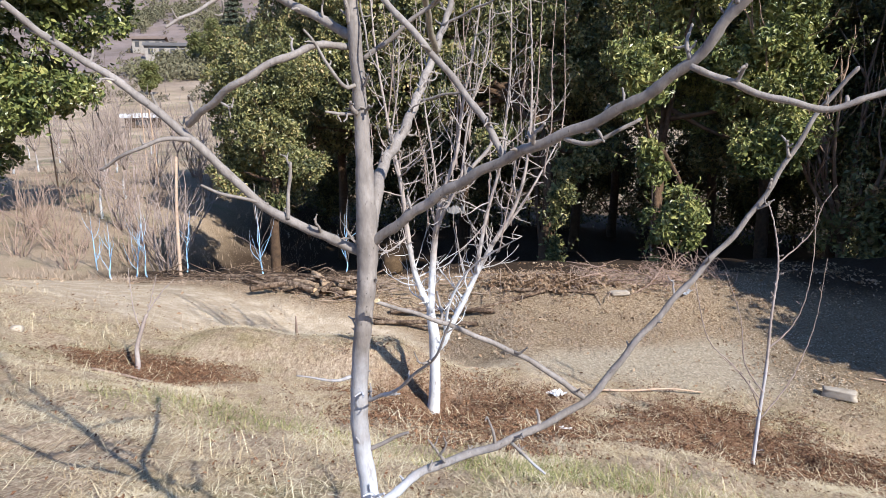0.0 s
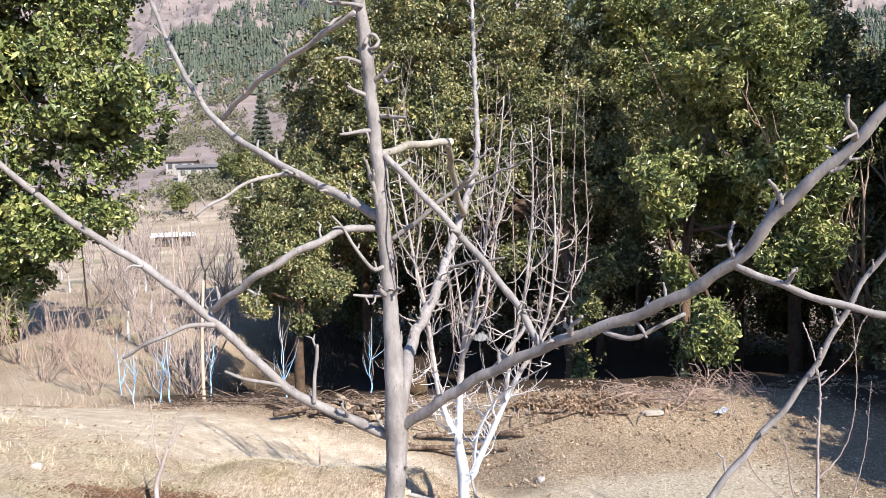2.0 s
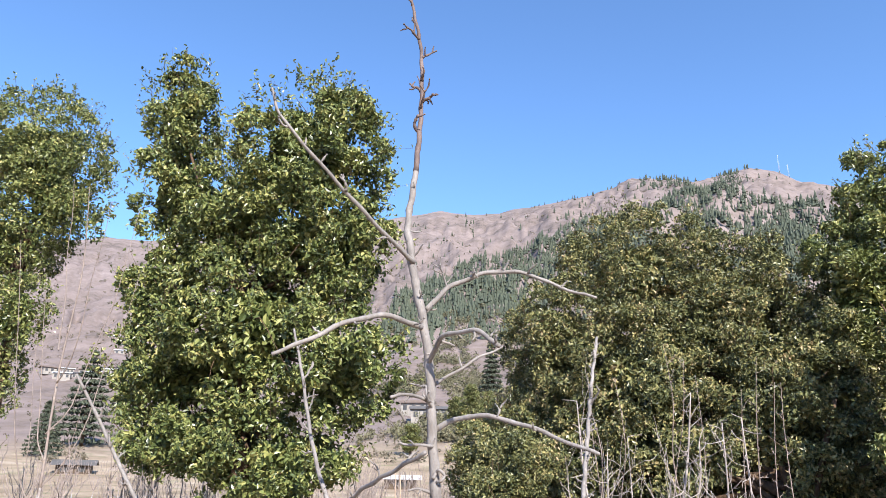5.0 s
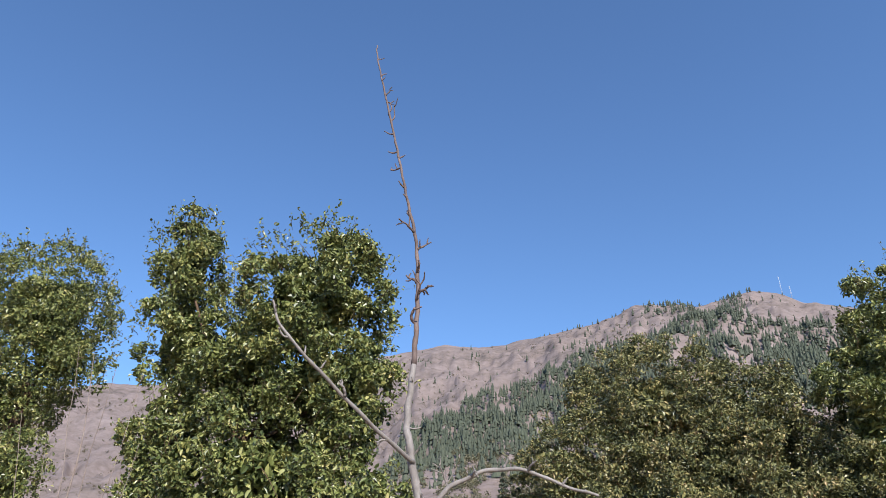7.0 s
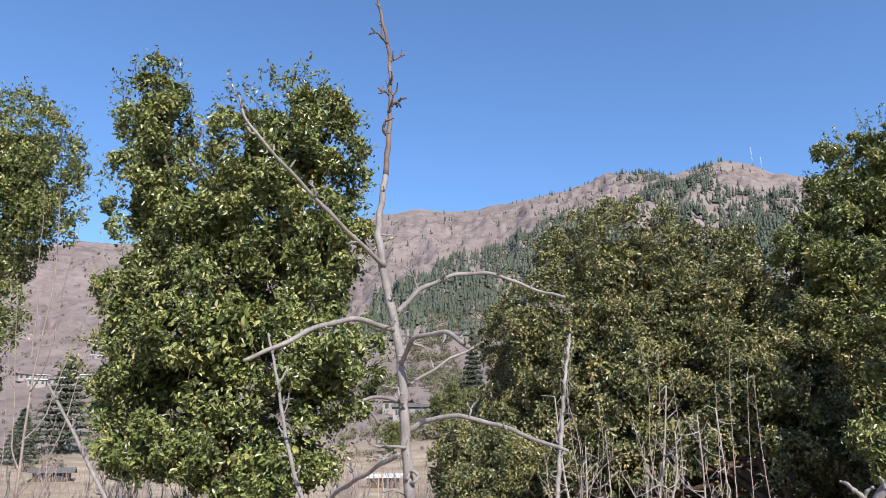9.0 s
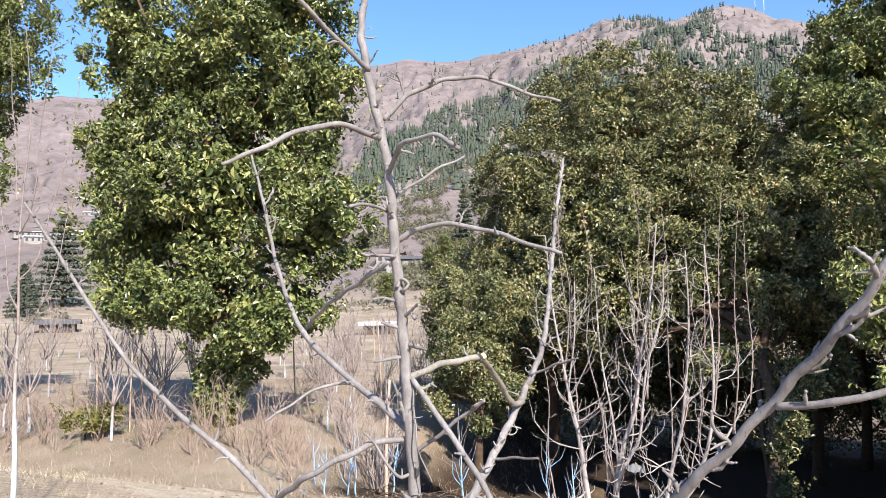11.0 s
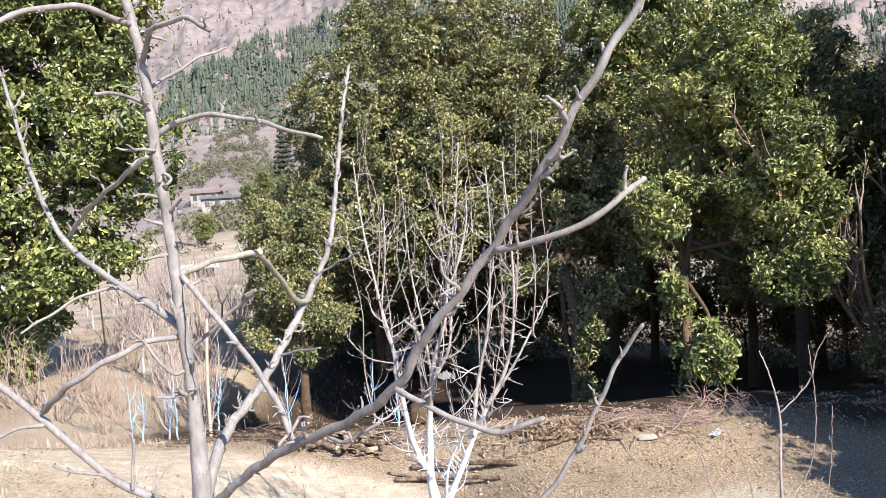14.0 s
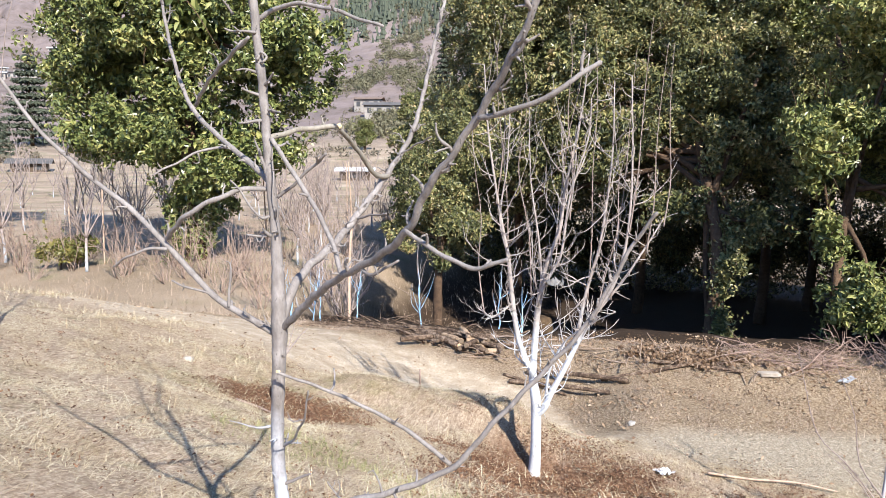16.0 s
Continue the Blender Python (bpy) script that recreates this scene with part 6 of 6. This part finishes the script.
grey_stone = plain("field_stone", [(0.3, (0.26, 0.23, 0.2)), (0.5, (0.44, 0.41, 0.37)), (0.7, (0.6, 0.57, 0.53))], 16, 0.85, 0.6)
pale_stone = plain("pale_stone", [(0.3, (0.3, 0.25, 0.19)), (0.6, (0.46, 0.4, 0.33))], 18, 0.85, 0.4)
block_stone = plain("dusty_block", [(0.3, (0.24, 0.2, 0.16)), (0.6, (0.42, 0.37, 0.31))], 18, 0.9, 0.4)
rust_stone = plain("mossy_stone", [(0.3, (0.03, 0.02, 0.012)), (0.5, (0.08, 0.05, 0.026)), (0.7, (0.15, 0.1, 0.055))], 12, 0.9, 0.6)


def stone(name, at, size, turn_, label, material, category="stone", seed=0, square=0.75):
    bm = bmesh.new()
    bmesh.ops.create_icosphere(bm, subdivisions=3, radius=1)
    for v in bm.verts:
        k = 1 + 0.22 * noise.noise(v.co * 1.6 + Vector((seed, 0, 0))) + 0.08 * noise.noise(v.co * 5 + Vector((0, seed, 0)))
        v.co = Vector([math.copysign(abs(c) ** square, c) for c in v.co]) * k
    bmesh.ops.transform(bm, matrix=pose(*at, 0, 0, turn_) @ Matrix.Diagonal((*size, 1)), verts=bm.verts)
    return tagged(part(name, bm, material, None, "", True), label, category)


stone("stone_block", level(3.67, 6.6, 0.04), (0.15, 0.05, 0.045), -35, "pale squared stone block lying on the track", block_stone, "stone", 3, 0.35)
stone("stone", level(-3.1, 5.43, 0.01), (0.045, 0.035, 0.03), 20, "pale rounded stone in dry grass", pale_stone, "stone", 5)
stone("stone", level(2.21, 9.02, 0.02), (0.12, 0.06, 0.028), 10, "flat grey stone under the brush pile", block_stone, "stone", 7, 0.5)
stone("boulder", level(-0.78, 11.25, 0.14), (0.16, 0.15, 0.17), 0, "dark brown boulder in the grove's shade", rust_stone, "boulder", 9)
stone("stone", level(-2.0, 4.95, 0.0), (0.04, 0.03, 0.025), 50, "small grey stone in straw", grey_stone, "stone", 11)
stone("stone", level(0.7, 7.3, 0.0), (0.05, 0.04, 0.03), 80, "small grey stone on the gravel track", grey_stone, "stone", 13)

paper_white = plain("crumpled_paper", [(0.3, (0.6, 0.6, 0.6)), (0.6, (0.82, 0.82, 0.82))], 30, 0.7, 0.5)


def scrap(name, at, size, label, material=paper_white, seed=1):
    """A crumpled sheet."""
    bm = bmesh.new()
    bmesh.ops.create_grid(bm, x_segments=8, y_segments=8, size=0.5)
    for v in bm.verts:
        n_ = noise.noise_vector(v.co * 3.1 + Vector((seed * 3.7, seed, 0)))
        v.co = Vector((v.co.x + n_.x * 0.25, v.co.y + n_.y * 0.25, 0.18 + abs(n_.z) * 0.7))
    bmesh.ops.transform(bm, matrix=pose(*at, 0, 0, seed * 40) @ Matrix.Diagonal((*size, 1)), verts=bm.verts)
    return tagged(part(name, bm, material), label, "litter")


scrap("paper_scrap", level(0.98, 6.04, 0.0), (0.11, 0.13, 0.09), "crumpled white paper scrap on mulch", paper_white, 1)
scrap("paper_scrap", level(0.89, 4.98, 0.0), (0.07, 0.08, 0.06), "small white paper scrap in grass", paper_white, 2)
grey_rag = plain("grey_rag", [(0.3, (0.12, 0.115, 0.11)), (0.6, (0.24, 0.23, 0.22))], 30, 0.9, 0.6)
scrap("plastic_rag", (0.14, 5.38, 1.58), (0.13, 0.1, 0.16), "grey plastic rag caught in the fruit tree", grey_rag, 4)


def stick(a, b, r, label, material=pale_wood):
    tubes = Tubes(6)
    a, b = np.array(a), np.array(b)
    tubes.add([(*a, r), (*((a * 2 + b) / 3 + rng.normal(0, 0.015, 3)), r * 0.9), (*((a + b * 2) / 3 + rng.normal(0, 0.015, 3)), r * 0.75), (*b, r * 0.5)], per=4, knobs=0.06)
    return tagged(tubes.link("stick", material), label, "stick")


stick(level(1.35, 6.28, 0.03), level(2.4, 6.55, 0.03), 0.012, "long fallen stick at the track's edge")
stick(level(-1.25, 6.4, -0.05), level(-1.245, 6.4, 0.16), 0.014, "short dark peg standing in dry grass", dry_bark)
stick(level(-2.35, 5.0, 0.02), level(-1.75, 4.85, 0.02), 0.01, "dark fallen stick in the grass", dry_bark)
stick(level(-0.15, 6.9, 0.02), level(0.35, 6.7, 0.02), 0.012, "dry stick beside the mulched tree", pale_wood)
stick(level(4.3, 7.2, 0.02), level(5.2, 7.0, 0.02), 0.01, "dry stick on the shaded track", pale_wood)


# ---- a board on a post in the grove, and a sheet scrap by the verge ----
notice = empty("board_post", on_ground(3.8, 13.3))
tagged(notice, "weathered pinkish board on a post in the grove", "board")
bm = bmesh.new()
box(bm, (0.4, 0.03, 0.24), (3.8, 13.28, 1.36), (4, 8, -6), 0.008)
part("board", bm, block_stone, notice, "pale pinkish weathered board")
tubes = Tubes(7)
tubes.add([(3.8, 13.32, float(height(3.8, 13.32)) - 0.15, 0.035), (3.81, 13.32, 0.2, 0.032), (3.8, 13.32, 1.44, 0.028)], per=4, knobs=0.03)
tubes.link("post", dry_bark, notice)
blue_sheet = plain("faded_sheet", [(0.3, (0.22, 0.24, 0.27)), (0.6, (0.4, 0.42, 0.45))], 20, 0.6, 0.4)
scrap("plastic_scrap", level(3.05, 9.1, 0.0), (0.26, 0.12, 0.05), "faded bluish plastic sheet beside the brush", blue_sheet, 6)

# ---- straw, grass, leaf litter, mulch and gravel ----
def scatter(count, area, dense):
    """Random places in a box of the plan, thinned by the function dense(x, y)."""
    x0, y0, x1, y1 = area
    x, y = rng.uniform(x0, x1, count), rng.uniform(y0, y1, count)
    keep = rng.random(count) < dense(x, y)
    return x[keep], y[keep]


def blades(name, x, y, length, width, lift, material, label, curl=0.3, vary=0.2):
    """Bent grass blades of two quads each: lift 0 lies flat, 1 stands."""
    n = len(x)
    z = height(x, y)
    a = rng.uniform(0, 2 * math.pi, n)
    l = rng.uniform(*length, n)
    up = np.clip(rng.normal(lift, vary, n), 0.015, 1.2)
    w = rng.uniform(*width, n)
    way = np.stack([np.cos(a) * np.cos(up * 1.45), np.sin(a) * np.cos(up * 1.45), np.sin(up * 1.45)], axis=1)
    side = np.stack([-np.sin(a), np.cos(a), np.zeros(n)], axis=1) * w[:, None] / 2
    foot = np.stack([x, y, z - 0.004], axis=1)
    mid = foot + way * (l * 0.55)[:, None] + np.stack([np.zeros(n), np.zeros(n), l * 0.06], axis=1)
    tip = foot + way * l[:, None] - np.stack([np.zeros(n), np.zeros(n), l * curl * 0.4 * up], axis=1)
    floor = height(tip[:, 0], tip[:, 1]) + 0.004
    tip[:, 2] = np.maximum(tip[:, 2], floor)
    verts = np.stack([foot - side, foot + side, mid - side * 0.85, mid + side * 0.85, tip], axis=1).reshape(-1, 3)
    s = (np.arange(n) * 5)[:, None]
    faces = np.concatenate([s + np.array([0, 1, 3]), s + np.array([0, 3, 2]), s + np.array([2, 3, 4])], axis=1).reshape(-1, 3)
    ob = mesh_object(name, verts, faces, material, smooth=False)
    return tagged(ob, label, "grass", kind="stuff")


def flakes(name, x, y, size, material, label, category, tilt=0.5, lift=0.006):
    """Small curled flakes, such as dead leaves and bark chips."""
    n = len(x)
    centres = np.stack([x, y, height(x, y) + lift + rng.exponential(0.008, n)], axis=1)
    a = rng.uniform(0, 2 * math.pi, n)
    along = unit(np.stack([np.cos(a), np.sin(a), rng.normal(0, tilt * 0.6, n)], axis=1))
    across = unit(np.cross(along, unit(rng.normal(0, tilt, (n, 3)) + np.array([0, 0, 1.0]))))
    s = rng.uniform(*size, n)[:, None]
    curl = np.cross(across, along) * s * 0.25
    verts = np.stack([centres - along * s, centres + across * s * 0.5 + curl, centres + along * s, centres - across * s * 0.5 + curl * 0.6], axis=1).reshape(-1, 3)
    k = (np.arange(n) * 4)[:, None]
    faces = np.concatenate([k + np.array([0, 2, 1]), k + np.array([0, 3, 2])], axis=1).reshape(-1, 3)
    ob = mesh_object(name, verts, faces, material, smooth=False)
    return tagged(ob, label, category, kind="stuff")


def pebbles(name, x, y, size, material, label):
    """Angular small stones, half sunk."""
    n = len(x)
    shape = np.array([(1, 0, 0), (0.2, 0.9, 0), (-0.8, 0.5, 0), (-0.7, -0.6, 0), (0.3, -0.9, 0), (0.1, 0.05, 0.75)])
    s = rng.uniform(*size, n)[:, None, None] * rng.uniform(0.6, 1.3, (n, 6, 1))
    a = rng.uniform(0, 6.28, n)
    c, d = np.cos(a)[:, None], np.sin(a)[:, None]
    p = np.stack([shape[None, :, 0] * c - shape[None, :, 1] * d, shape[None, :, 0] * d + shape[None, :, 1] * c, np.repeat(shape[None, :, 2], n, axis=0)], axis=-1) * s
    verts = p + np.stack([x, y, height(x, y) - 0.002], axis=1)[:, None]
    tri = np.array([(0, 1, 5), (1, 2, 5), (2, 3, 5), (3, 4, 5), (4, 0, 5)])
    faces = (tri[None] + (np.arange(n) * 6)[:, None, None]).reshape(-1, 3)
    ob = mesh_object(name, verts.reshape(-1, 3), faces, material, smooth=False)
    return tagged(ob, label, "gravel", kind="stuff")


def bank(x, y):
    """Past about 9 where the track's far bank begins."""
    return y + 0.9 * smooth(x, -2.5, 1) + 0.5 * smooth(x, -1, 0.6) - 0.42 * np.clip(x - 0.6, 0, 3.4) + 0.7 * smooth(x, -0.3, 0.7)


def mulched(x, y):
    d = np.full(np.shape(x), 9.0)
    for cx, cy, rx, ry in ((-2.05, 5.35, 0.62, 0.4), (0.3, 5.15, 0.95, 1.05), (2.4, 5.1, 1.05, 1.3)):
        d = np.minimum(d, np.hypot((x - cx) / rx, (y - cy) / ry))
    return d + 0.35 * waves(x, y, 0.8, 91)


def greenish(x, y):
    return 0.9 * np.exp(-((x + 1.15) / 0.85) ** 2 - ((y - 3.9) / 0.45) ** 2) + 1.1 * np.exp(-((x - 0.65) / 0.95) ** 2 - ((y - 3.4) / 0.5) ** 2) + 0.5 * np.exp(-((x + 0.7) / 0.3) ** 2 - ((y - 6.2) / 0.3) ** 2) + 0.25 * waves(x, y, 0.7, 61)


def strawy(x, y):
    bare = smooth(mulched(x, y), 0.75, 1.15) * 0.9 + 0.1
    return np.clip(0.5 + 0.8 * waves(x, y, 0.9, 41), 0.1, 1) * bare * (1 - smooth(y, 6.4, 7.0)) * (1 - 0.45 * smooth(greenish(x, y), 0.4, 0.8))


straw = leafy("straw", [(0.0, (0.189, 0.122, 0.066)), (0.28, (0.428, 0.321, 0.194)), (0.6, (0.649, 0.544, 0.37)), (1.0, (0.768, 0.713, 0.529))], 0.6, 0.15, 0.3, 2.2)
dull_straw = leafy("weathered_grass", [(0.0, (0.169, 0.117, 0.084)), (0.4, (0.363, 0.271, 0.198)), (0.8, (0.544, 0.423, 0.324)), (1.0, (0.665, 0.552, 0.432))], 0.7, 0.15, 0.2, 0.4)
green_blade = leafy("grass_blade", [(0.0, (0.12, 0.14, 0.045)), (0.4, (0.24, 0.25, 0.09)), (0.7, (0.42, 0.38, 0.18)), (1.0, (0.66, 0.55, 0.32))], 0.6, 0.25, 0.3)
dead_leaf = leafy("dead_leaf", [(0.0, (0.097, 0.054, 0.031)), (0.4, (0.251, 0.161, 0.098)), (0.75, (0.404, 0.29, 0.191)), (1.0, (0.565, 0.466, 0.36))], 0.6, 0.15, 0.3)
mulch_chip = leafy("mulch_chip", [(0.0, (0.065, 0.03, 0.018)), (0.5, (0.159, 0.083, 0.048)), (0.85, (0.275, 0.16, 0.094)), (1.0, (0.433, 0.288, 0.184))], 0.8, 0.0, 0.2)
dusty_bit = leafy("dusty_pebble", [(0.0, (0.265, 0.178, 0.109)), (0.5, (0.46, 0.318, 0.202)), (1.0, (0.632, 0.478, 0.328))], 0.9, 0.0, 0.2)
gravel_bit = leafy("gravel_bit", [(0.0, (0.27, 0.211, 0.153)), (0.5, (0.404, 0.328, 0.248)), (1.0, (0.583, 0.497, 0.396))], 0.9, 0.0, 0.2)

x, y = scatter(560000, (-4.6, 1.9, 4.2, 7.0), strawy)
blades("dry_grass", x, y, (0.02, 0.085), (0.0013, 0.003), 0.08, straw, "matted dry straw on the slope", 0.3, 0.09)
x, y = scatter(34000, (-4.6, 2.0, 4.2, 6.9), lambda x, y: strawy(x, y) * smooth(waves(x, y, 1.4, 51), 0.15, 0.6) * 0.6)
blades("dry_grass", x, y, (0.05, 0.16), (0.0018, 0.0035), 0.5, straw, "standing tufts of dry grass")
x, y = scatter(150000, (-3.4, 2.4, 3.0, 6.2), lambda x, y: smooth(mulched(x, y), 0.8, 1.2) * smooth(greenish(x, y) + 0.3 * waves(x, y, 0.35, 63), 0.4, 0.95) * 0.55)
blades("green_grass", x, y, (0.03, 0.1), (0.0016, 0.0034), 0.4, green_blade, "short green grass among the straw")
x, y = scatter(210000, (-3.4, 3.6, 3.9, 6.9), lambda x, y: 1 - smooth(mulched(x, y), 0.6, 1.3))
flakes("mulch", x, y, (0.004, 0.014), mulch_chip, "dark brown bark mulch round the trees", "mulch", 0.8)
x, y = scatter(12000, (-3.4, 3.6, 3.9, 6.9), lambda x, y: (1 - smooth(mulched(x, y), 0.8, 1.25)) * 0.9)
blades("dry_grass", x, y, (0.05, 0.16), (0.002, 0.005), 0.12, straw, "loose straw over the mulch")
x, y = scatter(60000, (-6.0, 6.4, 6.0, 11.2), lambda x, y: np.clip(smooth(bank(x, y), 8.9, 10.4) * 0.55 * smooth(x, -4.5, -2) * smooth(waves(x, y, 0.9, 95), -0.4, 0.5) + 0.014 + 0.05 * smooth(x, 2.6, 4), 0, 1))
flakes("leaf_litter", x, y, (0.01, 0.03), dead_leaf, "dead oak leaves along the track", "litter", 0.7)
x, y = scatter(22000, (0.2, 8.8, 3.4, 9.9), lambda x, y: smooth(np.exp(-((x - 1.3) / 0.8) ** 2 - ((y - 9.25) / 0.28) ** 2) + 0.35 * waves(x, y, 0.5, 97), 0.3, 0.8))
flakes("leaf_litter", x, y, (0.015, 0.042), dead_leaf, "dead leaves heaped on the brush pile", "litter", 1.3, 0.05)
x, y = scatter(60000, (-4.5, 7.2, 4.2, 10.2), lambda x, y: smooth(bank(x, y), 8.8, 9.3) * smooth(waves(x, y, 0.8, 99), -0.5, 0.5))
blades("dry_grass", x, y, (0.03, 0.11), (0.002, 0.004), 0.3, dull_straw, "dry grass on the verge")
x, y = scatter(26000, (-6.5, 6.0, 1.0, 9.2), lambda x, y: smooth(waves(x, y, 0.7, 101) + 0.5 * waves(x, y, 3, 103), 0.35, 0.9) * 0.8)
blades("dry_grass", x, y, (0.02, 0.09), (0.0016, 0.004), 0.12, straw, "trodden straw on the dusty track")
x, y = scatter(30000, (-6.5, 6.2, 6.5, 9.4), lambda x, y: smooth(y, 6.2, 6.9) * (1 - smooth(bank(x, y), 8.7, 9.6)) * (0.08 + 0.92 * smooth(x, 0, 1.2)))
pebbles("gravel", x, y, (0.004, 0.013), gravel_bit, "loose grey gravel on the track")
x, y = scatter(7000, (-7.5, 6.2, 1.0, 9.6), lambda x, y: smooth(y, 6.2, 6.9) * 0.8)
pebbles("gravel", x, y, (0.003, 0.009), dusty_bit, "dusty pebbles on the track")
x, y = scatter(46000, (-18, 9.2, -3.6, 30), lambda x, y: np.clip(0.45 + 0.6 * waves(x, y, 2.5, 71), 0.05, 1) * smooth(-x + (y - 10) * 0.15, 3.6, 5.0))
blades("dry_grass", x, y, (0.07, 0.28), (0.004, 0.008), 0.5, dull_straw, "tall dry grass in the orchard")
x, y = scatter(16000, (-7.5, 5.4, -2.6, 7.0), lambda x, y: np.clip(waves(x, y, 1.3, 81), 0, 1))
blades("dry_grass", x, y, (0.04, 0.15), (0.002, 0.004), 0.4, straw, "grass tufts on the track's bank")
x, y = scatter(26000, (-4.6, 1.9, 4.2, 6.8), lambda x, y: smooth(waves(x, y, 0.6, 111), -0.2, 0.6) * smooth(mulched(x, y), 0.7, 1.2))
flakes("leaf_litter", x, y, (0.004, 0.012), mulch_chip, "dark crumbled leaves among the straw", "litter", 1.0, 0.01)
x, y = scatter(3000, (3.0, 5.8, 6.4, 9.2), lambda x, y: np.full(np.shape(x), 0.7))
flakes("leaf_litter", x, y, (0.006, 0.024), dead_leaf, "pale dead leaves on the muddy track", "litter", 0.8)
x, y = scatter(2600, (-4.2, 2.0, 3.8, 6.6), lambda x, y: smooth(mulched(x, y), 0.5, 1.1) * 0.7)
blades("dry_grass", x, y, (0.12, 0.3), (0.002, 0.004), 0.06, straw, "long loose straw stalks on the slope", 0.2, 0.06)
